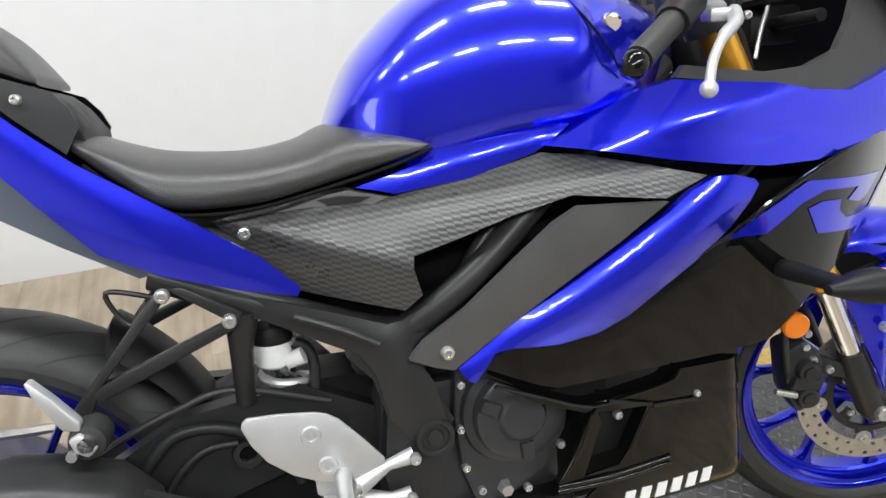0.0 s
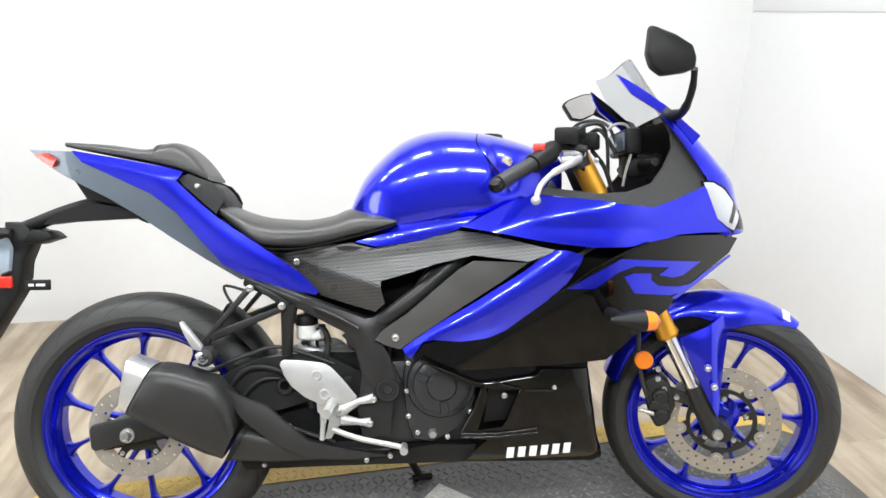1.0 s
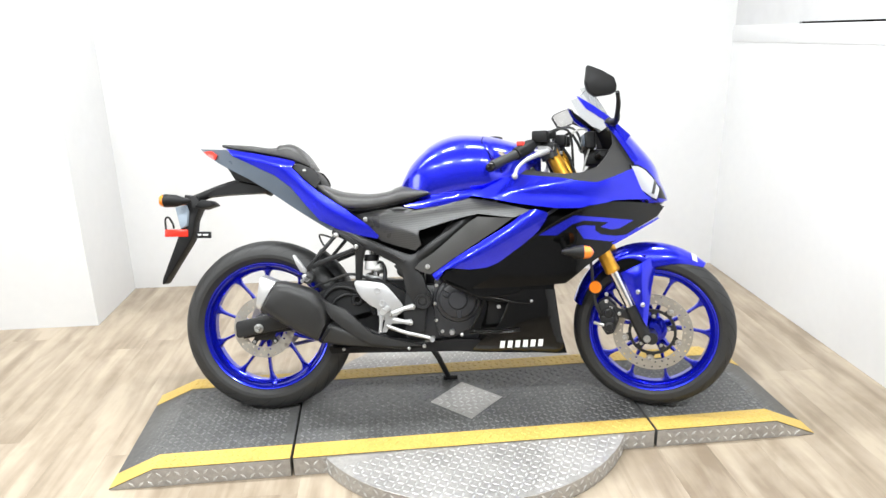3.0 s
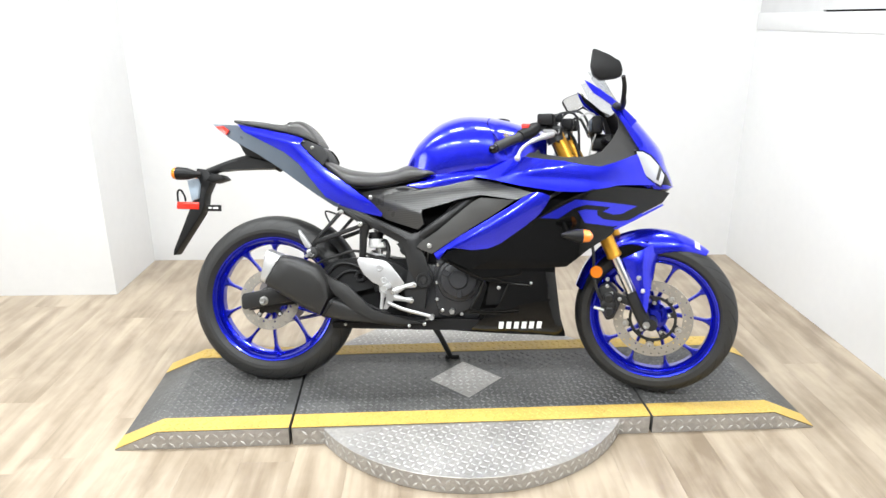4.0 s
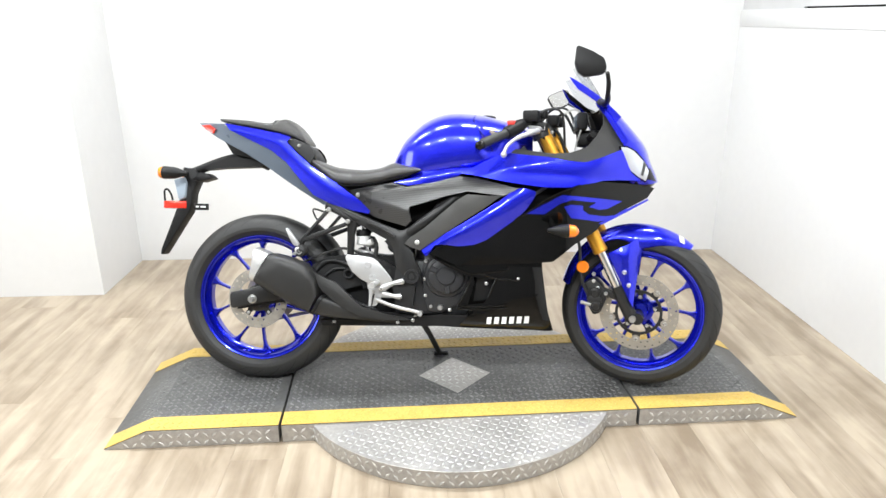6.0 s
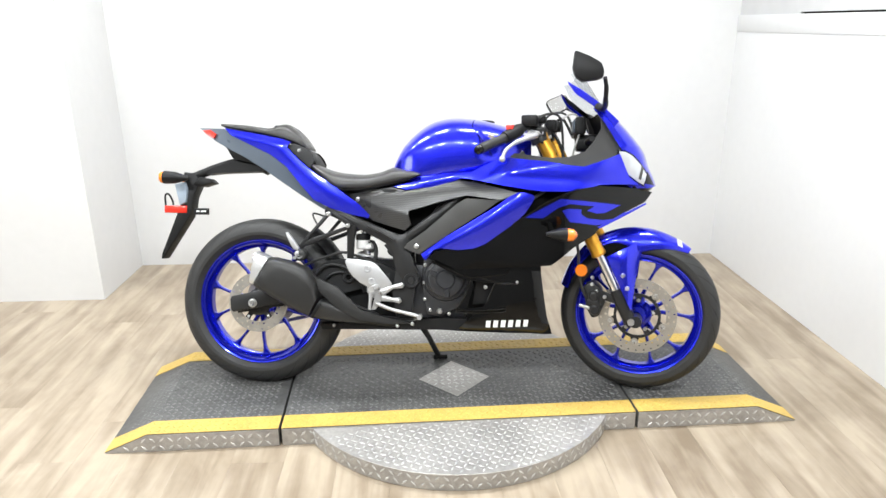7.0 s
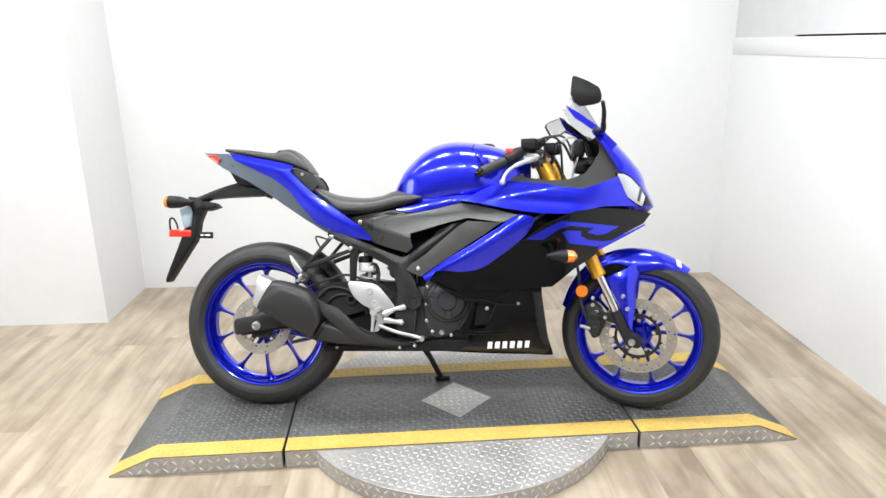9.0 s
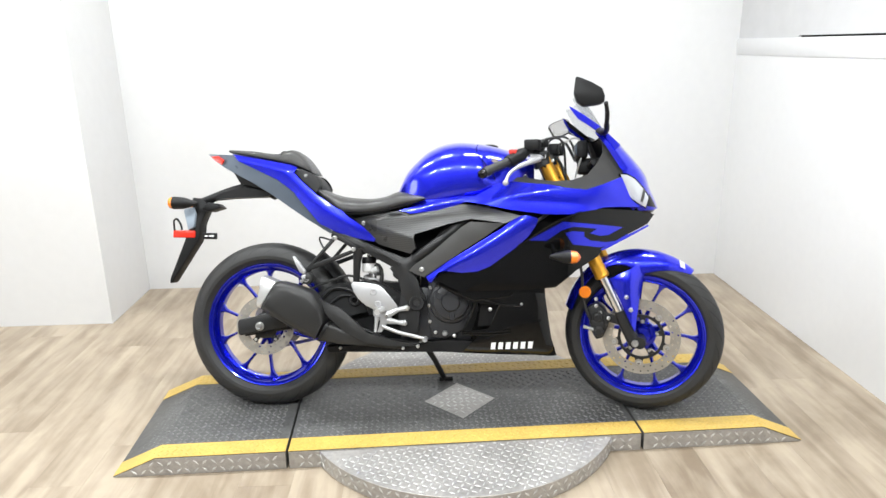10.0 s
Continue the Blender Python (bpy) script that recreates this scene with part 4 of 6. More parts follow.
pair("tank_badge", moved(lathe([(0, -0.004), (0.012, -0.004), (0.014, -0.002), (0.014, 0.003), (0, 0.003)], 28), pose(0.879, -0.158, 0.930, 35, 0, -22)), M_CHROME, tank)


def tank_side(x, z, lift=0.0):
    """A point on the tank's right flank."""
    rows_t = np.array(resample(TANK, 8))
    zt, zb, hw, zm = [np.interp(x, rows_t[:, 0], rows_t[:, i]) for i in (1, 2, 3, 4)]
    e, span = (2.3, zt - zm) if z > zm else (5.0, zm - zb)
    return Vector((x, -hw * max(0.0, 1 - min(1.0, abs((z - zm) / span)) ** e) ** (1 / e) - lift, z))


pair("tank_seam", tube([tank_side(x, z, 0.0002) for x, z in ((0.818, 1.000), (0.812, 0.985), (0.812, 0.968), (0.83, 0.94), (0.85, 0.912), (0.868, 0.887), (0.884, 0.86))], 0.0016, 6), M_DARK, tank)
wing = [(0.528, -0.15, 0.751), (0.566, -0.155, 0.761), (0.609, -0.161, 0.773), (0.631, -0.15, 0.792), (0.672, -0.15, 0.807), (0.747, -0.15, 0.816), (0.837, -0.15, 0.822), (0.771, -0.182, 0.781), (0.761, -0.181, 0.775), (0.671, -0.169, 0.75), (0.575, -0.156, 0.739), (0.549, -0.153, 0.746)]
pair("tank_side", skin(wing, 0.03, 0.009, 0.006, step=0.008, crease=[((0.53, 0.757), (0.77, 0.792), 0.3)]), M_BLUE, bike, "glossy blue lower tank side")

# --- side covers ---
carbon = [(0.332, -0.095, 0.718), (0.381, -0.107, 0.728), (0.44, -0.12, 0.739), (0.518, -0.137, 0.75), (0.571, -0.154, 0.735), (0.633, -0.164, 0.747), (0.718, -0.176, 0.762), (0.766, -0.181, 0.773), (0.822, -0.191, 0.766), (0.896, -0.205, 0.748), (0.98, -0.218, 0.726), (0.917, -0.219, 0.702), (0.855, -0.211, 0.71), (0.795, -0.201, 0.718), (0.715, -0.193, 0.7), (0.648, -0.187, 0.679), (0.587, -0.179, 0.662), (0.585, -0.183, 0.646), (0.594, -0.195, 0.611), (0.572, -0.196, 0.591), (0.515, -0.178, 0.606), (0.448, -0.156, 0.625), (0.424, -0.143, 0.645), (0.381, -0.12, 0.683)]
pair("side_cover", skin(carbon, 0.02, 0.008, 0.006, step=0.008, crease=[((0.381, 0.716), (0.535, 0.662), 0.5), ((0.98, 0.742), (0.38, 0.716), 0.2)]), M_WEAVE, bike, "dark grey side cover with carbon weave texture")
# air box in near-black: shade of the opening put into its colour
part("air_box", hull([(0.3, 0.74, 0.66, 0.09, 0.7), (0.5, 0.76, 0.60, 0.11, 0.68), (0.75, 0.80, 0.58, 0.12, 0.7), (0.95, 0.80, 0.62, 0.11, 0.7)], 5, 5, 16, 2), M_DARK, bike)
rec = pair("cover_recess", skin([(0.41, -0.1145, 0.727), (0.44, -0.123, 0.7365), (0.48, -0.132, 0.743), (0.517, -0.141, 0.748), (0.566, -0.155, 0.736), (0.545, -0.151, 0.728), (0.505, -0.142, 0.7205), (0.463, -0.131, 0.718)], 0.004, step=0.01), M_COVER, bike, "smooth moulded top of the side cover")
# raised dark inlay: the shade of a hollow, put into colour
pair("hollow_shade", skin([(0.479, -0.134, 0.739), (0.51, -0.1415, 0.742), (0.546, -0.152, 0.738), (0.53, -0.1485, 0.732), (0.492, -0.139, 0.732)], 0.003, step=0.01), M_PLASTIC, rec[0], "dark inlay painted as the shade of a shallow hollow")
# added near-black sheet: shade behind the opening under the side cover
pair("side_shade_fill", skin([(0.40, -0.088, 0.67), (0.62, -0.09, 0.68), (0.66, -0.09, 0.62), (0.60, -0.09, 0.56), (0.54, -0.09, 0.55), (0.45, -0.088, 0.585), (0.40, -0.088, 0.61)], 0.01), M_DARK, bike)
cover = [(0.57, -0.181, 0.528), (0.589, -0.186, 0.55), (0.646, -0.195, 0.589), (0.712, -0.208, 0.646), (0.762, -0.218, 0.688), (0.794, -0.223, 0.706), (0.912, -0.234, 0.7), (0.852, -0.224, 0.657), (0.759, -0.208, 0.597), (0.665, -0.192, 0.534), (0.626, -0.185, 0.506), (0.598, -0.183, 0.515)]
pair("frame_cover", skin(cover, 0.014, 0.006, 0.005), M_COVER, bike, "dark grey plastic frame cover")
strip = [(0.632, -0.186, 0.507), (0.712, -0.203, 0.564), (0.796, -0.219, 0.614), (0.851, -0.228, 0.649), (0.91, -0.236, 0.686), (0.942, -0.241, 0.711), (0.974, -0.244, 0.727), (0.997, -0.246, 0.727), (1.026, -0.247, 0.719), (1.032, -0.247, 0.712), (1.023, -0.246, 0.689), (1.001, -0.242, 0.656), (0.982, -0.239, 0.637), (0.953, -0.235, 0.612), (0.905, -0.228, 0.577), (0.865, -0.221, 0.547), (0.822, -0.215, 0.529), (0.765, -0.207, 0.523), (0.703, -0.199, 0.529), (0.679, -0.195, 0.524), (0.652, -0.187, 0.485), (0.642, -0.186, 0.491)]
pair("side_strip", skin([(x, y - 0.004, z) for x, y, z in strip], 0.012, 0.007, 0.010, step=0.008, crease=[((0.675, 0.505), (1.02, 0.70), 0.34), ((0.972, 0.717), (0.648, 0.499), 0.5)]), M_BLUE, bike, "glossy blue diagonal fairing strip")

# --- fairing ---
shoulder = [(0.771, -0.193, 0.782), (0.824, -0.205, 0.809), (0.886, -0.217, 0.839), (0.942, -0.225, 0.852), (1.01, -0.231, 0.844), (1.076, -0.232, 0.838), (1.131, -0.23, 0.826), (1.202, -0.224, 0.82), (1.26, -0.216, 0.839), (1.329, -0.205, 0.868), (1.344, -0.199, 0.834), (1.364, -0.191, 0.789), (1.399, -0.179, 0.762), (1.32, -0.2, 0.761), (1.262, -0.212, 0.758), (1.206, -0.22, 0.742), (1.139, -0.227, 0.732), (1.061, -0.23, 0.732), (0.997, -0.228, 0.74), (0.923, -0.222, 0.752), (0.848, -0.211, 0.768)]
pair("upper_fairing", skin(shoulder, 0.03, 0.012, 0.005, step=0.007, crease=[((0.84, 0.787), (1.30, 0.765), -0.22), ((1.14, 0.838), (0.80, 0.768), 0.45)]), M_BLUE, bike, "glossy blue upper side fairing")
BLACK_SIDE = [(0.661, 0.491), (0.683, 0.515), (0.745, 0.534), (0.808, 0.548), (0.871, 0.58), (0.996, 0.641), (1.058, 0.683), (1.119, 0.715), (1.184, 0.741), (1.261, 0.755), (1.431, 0.753), (1.476, 0.743), (1.448, 0.706), (1.368, 0.666), (1.276, 0.619), (1.252, 0.587), (1.171, 0.534), (1.132, 0.500), (1.098, 0.473), (1.02, 0.466), (0.933, 0.462), (0.84, 0.457), (0.743, 0.454), (0.70, 0.472)]


def side_face(x, z):
    """The y of the black side fairing: flat, then swept in towards the nose."""
    return -0.0696 - 0.0414 * x - 0.1865 * z + 0.0375 * math.log1p(math.exp(min(30, (x - 1.2) / 0.05)))


sides = pair("side_fairing", skin([(x, 0, z) for x, z in BLACK_SIDE], 0.004, 0.006, on=side_face, step=0.01, crease=[((1.04, 0.642), (0.743, 0.453), 0.14)]), M_GLOSS, bike, "gloss black side fairing")
# sheet added to blacken the fairing gap, as the shade in there
pair("fairing_shade_fill", skin([(0.90, -0.19, 0.66), (0.93, -0.19, 0.745), (1.2, -0.19, 0.775), (1.36, -0.12, 0.772), (1.40, -0.09, 0.75), (1.27, -0.14, 0.70), (1.2, -0.16, 0.68), (1.0, -0.19, 0.60)], 0.01), M_DARK, bike)
pair("coolant_hose", tube(curve([(0.99, -0.205, 0.655), (1.02, -0.205, 0.70), (1.07, -0.20, 0.735)]), 0.006, 10), M_RUBBER, bike, "black coolant hose")
pair("fairing_edge", tube(curve([(x, side_face(x, z) - 0.0005, z) for x, z in ((0.82, 0.553), (0.871, 0.580), (0.996, 0.641), (1.058, 0.683), (1.119, 0.715), (1.184, 0.741))]), 0.0035, 8), M_GLOSS, sides[0])
DECALS = [([(1.0, 0.64), (1.063, 0.639), (1.116, 0.676), (1.156, 0.689), (1.244, 0.683), (1.217, 0.667), (1.257, 0.658), (1.288, 0.662), (1.345, 0.691), (1.121, 0.706)], M_BLUE, 0.0016, "blue graphic shape"),
          ([(1.129, 0.666), (1.153, 0.673), (1.196, 0.671), (1.197, 0.655), (1.219, 0.641), (1.276, 0.636), (1.316, 0.64), (1.349, 0.658), (1.366, 0.668), (1.368, 0.661), (1.279, 0.621), (1.256, 0.617), (1.156, 0.627)], M_BLUE, 0.0016, "blue graphic shape"),
          ([(1.258, 0.611), (1.349, 0.656), (1.449, 0.703), (1.456, 0.699), (1.36, 0.65), (1.27, 0.606)], M_BLUE, 0.0016, "blue graphic edge line")]
for shape, paint, lift, text in DECALS:
    pair("fairing_decal", skin([(x, 0, z) for x, z in shape], 0.003, on=lambda x, z: side_face(x, z) - lift), paint, sides[0], text)
belly = [(0.674, -0.198, 0.480), (0.735, -0.2, 0.456), (0.797, -0.201, 0.430), (0.831, -0.201, 0.427), (0.88, -0.201, 0.433), (0.933, -0.202, 0.441), (0.947, -0.203, 0.456), (1.062, -0.195, 0.452), (1.072, -0.184, 0.387), (1.088, -0.166, 0.288), (1.112, -0.152, 0.217), (0.955, -0.169, 0.228), (0.771, -0.176, 0.237), (0.799, -0.18, 0.269), (0.824, -0.183, 0.29), (0.762, -0.184, 0.308), (0.801, -0.186, 0.314), (0.858, -0.186, 0.321), (0.873, -0.188, 0.342), (0.896, -0.195, 0.399), (0.901, -0.196, 0.408), (0.84, -0.199, 0.412), (0.80, -0.2, 0.418), (0.735, -0.2, 0.445)]
belly_face = sheet(belly, 0.004)
bel = pair("belly_pan", skin(belly, 0.004, 0.006, on=belly_face, crease=[((0.75, 0.250), (1.12, 0.243), 0.8), ((1.085, 0.22), (1.043, 0.45), 0.9)]), M_GLOSS, bike, "gloss black belly pan")
# near-black filler body added for the dark shade inside the belly pan
part("belly_shade_fill", hull([(0.62, 0.28, 0.222, 0.105, 0.25), (0.8, 0.46, 0.213, 0.105, 0.3), (1.0, 0.50, 0.21, 0.108, 0.32), (1.07, 0.48, 0.215, 0.108, 0.32)], 5, 6, 16, 2), M_DARK, bike)
pair("belly_insert", skin([(0.82, 0, 0.325), (0.87, 0, 0.33), (0.905, 0, 0.415), (0.835, 0, 0.43)], 0.004, step=0.01, on=lambda x, z: belly_face(x, z) + 0.03), M_PLASTIC, bel[0])
pair("belly_blade", skin([(x, 0, z) for x, z in [(0.808, 0.411), (0.792, 0.369), (0.762, 0.312), (0.801, 0.314), (0.812, 0.351), (0.825, 0.397), (0.818, 0.422)]], 0.012, step=0.01, on=lambda x, z: belly_face(x, z) - 0.003), M_GLOSS, bel[0])
pair("side_vent", skin([(0.675, -0.178, 0.482), (0.745, -0.178, 0.462), (0.93, -0.186, 0.468), (1.06, -0.18, 0.468), (1.06, -0.18, 0.43), (0.93, -0.186, 0.43), (0.80, -0.184, 0.42), (0.74, -0.18, 0.445)], 0.006, step=0.012), M_GLOSS, bel[0], "black recess between the fairing panels")
pair("vent_edge", tube(curve([(x, belly_face(x, z) - 0.001, z) for x, z in ((0.674, 0.481), (0.735, 0.455), (0.797, 0.429), (0.831, 0.426), (0.88, 0.432), (0.933, 0.440), (0.947, 0.455))]), 0.0026, 8), M_GLOSS, bel[0])
# six plain white bars where the belly pan carries its lettering
for i in range(6):
    x, z, w, tall = 0.868 + 0.0268 * i, 0.2455 + 0.001 * i, 0.0165, 0.025
    o = [(x, z), (x + w, z), (x + w + 0.003, z + tall), (x + 0.003, z + tall)]
    part("lettering_bar", skin([(a, 0, c) for a, c in o], 0.002, 0.0006, on=lambda p, q: belly_face(p, q) - 0.0014), M_WHITE, bel[0], "plain white bar")

for pts in ([(0.762, 0.308), (0.847, 0.307), (0.94, 0.316)], [(0.905, 0.408), (0.978, 0.405)], [(0.762, 0.300), (0.85, 0.299), (0.94, 0.306)], [(0.873, 0.342), (0.896, 0.399), (0.903, 0.412)], [(0.812, 0.415), (0.797, 0.369), (0.766, 0.313)], [(0.835, 0.43), (0.87, 0.42), (0.903, 0.411)]):
    pair("belly_edge", tube(curve([(x, belly_face(x, z) - 0.002, z) for x, z in pts]), 0.0036, 10), M_GLOSS, bel[0])

# nose cowl, headlights, screen
def shell(levels, s0=-1.0, s1=1.0, n=24, thick=0.004, p=0.75, per=4, drop=0.0):
    """A curved front shell: levels of z, front x, side x, half width; s runs from one side to the other."""
    bm = bmesh.new()
    grids = []
    for off in (0.0, thick):
        rows = []
        table = resample(levels, per)
        for j, (z, xf, xs, hw) in enumerate(table):
            row = []
            u = j / (len(table) - 1)
            lo = s0[0] + (s0[1] - s0[0]) * u if isinstance(s0, tuple) else s0
            hi = s1[0] + (s1[1] - s1[0]) * u if isinstance(s1, tuple) else s1
            for k in range(n + 1):
                s = lo + (hi - lo) * k / n
                row.append(bm.verts.new((xs + (xf - xs - off) * max(0.0, math.cos(s * math.pi / 2)) ** p, (hw - off) * math.sin(s * math.pi / 2), z - drop * math.sin(s * math.pi / 2) ** 2)))
            rows.append(row)
        grids.append(rows)
    for rows in grids:
        for a, b in zip(rows, rows[1:]):
            for k in range(n):
                bm.faces.new((a[k], a[k + 1], b[k + 1], b[k]))
    A, B = grids
    for i in range(len(A) - 1):
        for k in (0, n):
            bm.faces.new((A[i][k], A[i + 1][k], B[i + 1][k], B[i][k]))
    for i in (0, -1):
        for k in range(n):
            bm.faces.new((A[i][k], A[i][k + 1], B[i][k + 1], B[i][k]))
    return bm


LEV = [(0.770, 1.497, 1.40, 0.135), (0.80, 1.484, 1.377, 0.165), (0.84, 1.464, 1.353, 0.185), (0.88, 1.450, 1.338, 0.200), (0.91, 1.432, 1.328, 0.203), (0.95, 1.400, 1.305, 0.194), (1.0, 1.357, 1.277, 0.177), (1.055, 1.305, 1.242, 0.155)]
DROP = 0.018
part("cowl_lining", shell([(z, x - 0.007, s - 0.004, h - 0.006) for z, x, s, h in LEV[2:]], -0.98, 0.98, drop=DROP), M_PLASTIC, bike, "black inner cowl lining")
part("nose_cowl", shell(LEV[4:], drop=DROP), M_BLUE, bike, "glossy blue nose cowl")
part("nose_centre", shell(LEV[:5], -0.995, 0.995, 40, drop=DROP), M_BLUE, bike, "glossy blue nose")
part("nose_under", shell([(0.735, 1.455, 1.39, 0.095), (0.75, 1.478, 1.39, 0.105), (0.763, 1.490, 1.392, 0.110)], -0.99, 0.99, 24), M_GLOSS, bike)


def nose_face(lift):
    """The y of the nose's right flank at (x, z), lifted a little off it."""
    rows = np.array(LEV)
    def at(x, z):
        c = 0.5
        for _ in range(4):
            xf, xs, hw = [np.interp(z + DROP * (1 - c * c), rows[:, 0], rows[:, i]) for i in (1, 2, 3)]
            c = min(max((x - xs) / (xf - xs), 0.0), 1.0) ** (1 / 0.75)
        return -hw * math.sqrt(max(0.0, 1 - c * c)) - lift
    return at


LENS = [(1.325, 0.876), (1.335, 0.848), (1.349, 0.821), (1.368, 0.795), (1.399, 0.775), (1.425, 0.764), (1.434, 0.800), (1.410, 0.830), (1.374, 0.861), (1.346, 0.875)]
RIM = [(1.318, 0.879), (1.330, 0.846), (1.345, 0.818), (1.365, 0.791), (1.397, 0.770), (1.427, 0.758), (1.441, 0.802), (1.414, 0.834), (1.377, 0.866), (1.347, 0.880)]
pair("headlight_trim", skin([(x, 0, z) for x, z in RIM], 0.004, step=0.006, on=nose_face(0.0012)), M_GLOSS, bike)
lamp = pair("headlight", skin([(x, 0, z) for x, z in LENS], 0.004, step=0.006, on=nose_face(0.0035)), M_LENS, bike, "clear headlight lens")
pair("lamp_divider", skin([(1.402, 0, 0.784), (1.412, 0, 0.779), (1.421, 0, 0.822), (1.412, 0, 0.833)], 0.003, step=0.006, on=nose_face(0.0052)), M_COVER, lamp[0])
pair("lamp_corner", skin([(1.430, 0, 0.768), (1.441, 0, 0.812), (1.458, 0, 0.785), (1.474, 0, 0.765)], 0.004, step=0.005, on=nose_face(0.002)), M_GLOSS, bike, "gloss black corner beside the headlight")
glass_bm = shell([(1.04, 1.306, 1.250, 0.132), (1.08, 1.275, 1.222, 0.124), (1.12, 1.243, 1.190, 0.114), (1.155, 1.215, 1.165, 0.104)], thick=0.003, p=0.9)
for v in glass_bm.verts:
    v.co.z += 0.042 * (1 - min(1.0, (v.co.y / 0.125) ** 2)) * (v.co.z - 1.04) / 0.115
screen = part("windscreen", glass_bm, M_SCREEN, bike, "smoke-tinted clear windscreen")
TRIM = [(1.153, -0.12, 1.139), (1.2, -0.13, 1.108), (1.262, -0.145, 1.058), (1.303, -0.16, 1.014), (1.33, -0.178, 0.985), (1.31, -0.186, 0.965), (1.288, -0.168, 1.001), (1.244, -0.15, 1.044), (1.182, -0.135, 1.089), (1.162, -0.122, 1.12)]
pair("screen_trim", skin(TRIM, 0.008, 0.004, 0.002), M_BLUE, bike, "blue fairing edge beside the screen")
pair("trim_lining", skin([(x, y + 0.012, z + (0.004 if z < 1.1 else 0)) for x, y, z in TRIM[:4]] + [(x, y + 0.012, z + 0.014) for x, y, z in TRIM[6:]], 0.003), M_PLASTIC, bike)
inner = [(0.945, -0.208, 0.854), (1.015, -0.213, 0.845), (1.085, -0.216, 0.836), (1.155, -0.218, 0.826), (1.207, -0.218, 0.82), (1.262, -0.212, 0.837), (1.338, -0.195, 0.866), (1.331, -0.187, 0.891), (1.308, -0.172, 0.949), (1.285, -0.155, 1.007), (1.266, -0.142, 1.043), (1.255, -0.136, 1.039), (1.271, -0.143, 0.993), (1.27, -0.152, 0.96), (1.243, -0.165, 0.914), (1.21, -0.175, 0.876), (1.154, -0.182, 0.857), (1.087, -0.185, 0.853), (0.963, -0.185, 0.869)]
pair("inner_cowl", skin(inner, 0.012, 0.008, step=0.008), M_TRAY, bike, "dark grey inner cowl panel")
part("dash", joined(box(1.19, 1.23, -0.075, 0.075, 0.955, 1.02, 0.01), box(1.2, 1.30, -0.03, 0.03, 0.9, 0.96, 0.01), tube([(1.24, -0.13, 0.93), (1.24, 0.13, 0.93)], 0.01)), M_PLASTIC, bike, "black instrument cluster")
arm = part("mirror", tube(curve([(1.262, -0.148, 1.036), (1.276, -0.19, 1.034), (1.268, -0.25, 1.05), (1.264, -0.285, 1.08), (1.254, -0.315, 1.108)], 4), [0.019] + [0.0135] * 3 + [0.010] * 4 + [0.008] * 5 + [0.007] * 4, 14), M_PLASTIC, bike, "black mirror on its stalk")
face = [(1.150, 1.192), (1.160, 1.190), (1.200, 1.172), (1.238, 1.150), (1.247, 1.125), (1.245, 1.104), (1.228, 1.097), (1.176, 1.090), (1.153, 1.107), (1.144, 1.135)]
house = slab(face, -0.018, 0.018, 0.008)
for v in house.verts:
    mid = (v.co.x - 1.197) / 0.055, (v.co.z - 1.14) / 0.055
    v.co.y = -0.33 + v.co.y * (1.25 - 0.5 * min(1.6, mid[0] ** 2 + mid[1] ** 2))
part("mirror_housing", house, M_PLASTIC, arm, "black mirror housing")
arm = part("mirror", tube([(1.272, 0.14, 1.03), (1.28, 0.17, 1.05), (1.25, 0.20, 1.075), (1.19, 0.215, 1.105)], [0.022, 0.018, 0.011, 0.011], 14), M_PLASTIC, bike, "black mirror on its stalk")
face = [(1.106, 1.126), (1.116, 1.138), (1.158, 1.152), (1.185, 1.150), (1.196, 1.118), (1.185, 1.09), (1.152, 1.076), (1.128, 1.082)]
for nm, bmx, m, text in (("mirror_housing", slab(face, 0.205, 0.235, 0.006), M_PLASTIC, "black mirror housing"),
                         ("mirror_glass", slab([(1.15 + (x - 1.15) * 0.9, 1.115 + (z - 1.115) * 0.88) for x, z in face], 0.203, 0.206), M_CHROME, "clean mirror glass")):
    for v in bmx.verts:
        v.co.y -= 0.62 * (1.15 - v.co.x) * -1
    part(nm, bmx, m, arm, text)

# --- engine ---
eng = part("engine", joined(box(0.53, 0.80, -0.12, 0.12, 0.265, 0.47, 0.02), box(0.72, 0.90, -0.10, 0.10, 0.38, 0.66, 0.02), box(0.60, 0.78, -0.105, 0.105, 0.46, 0.57, 0.02)), M_ENGINE, bike, "black coated parallel-twin engine")
EC = Vector((0.722, 0, 0.415))
part("clutch_cover", lathe([(0, -0.176), (0.03, -0.176), (0.034, -0.172), (0.036, -0.168), (0.058, -0.168), (0.064, -0.164), (0.067, -0.150), (0.078, -0.146), (0.082, -0.138), (0.082, -0.115), (0, -0.115)], 48, EC), M_ENGINE, eng, "black clutch cover")
for i in range(3):
    a = radians(35 + 120 * i)
    c, d = Vector((math.cos(a), 0, math.sin(a))), Vector((-math.sin(a), 0, math.cos(a)))
    part("cover_rib", loft([[EC + c * r + d * (s * w) + Vector((0, y, 0)) for s, y in ((-1, -0.160), (-0.7, -0.174), (0.7, -0.174), (1, -0.160))] for r, w in ((0.038, 0.012), (0.06, 0.012), (0.064, 0.009))]), M_ENGINE, eng)
part("cover_flange", slab([(0.64, 0.50), (0.70, 0.505), (0.79, 0.49), (0.812, 0.44), (0.80, 0.37), (0.765, 0.31), (0.70, 0.275), (0.655, 0.285), (0.64, 0.33), (0.632, 0.42)], -0.138, -0.115, 0.005), M_ENGINE, eng)
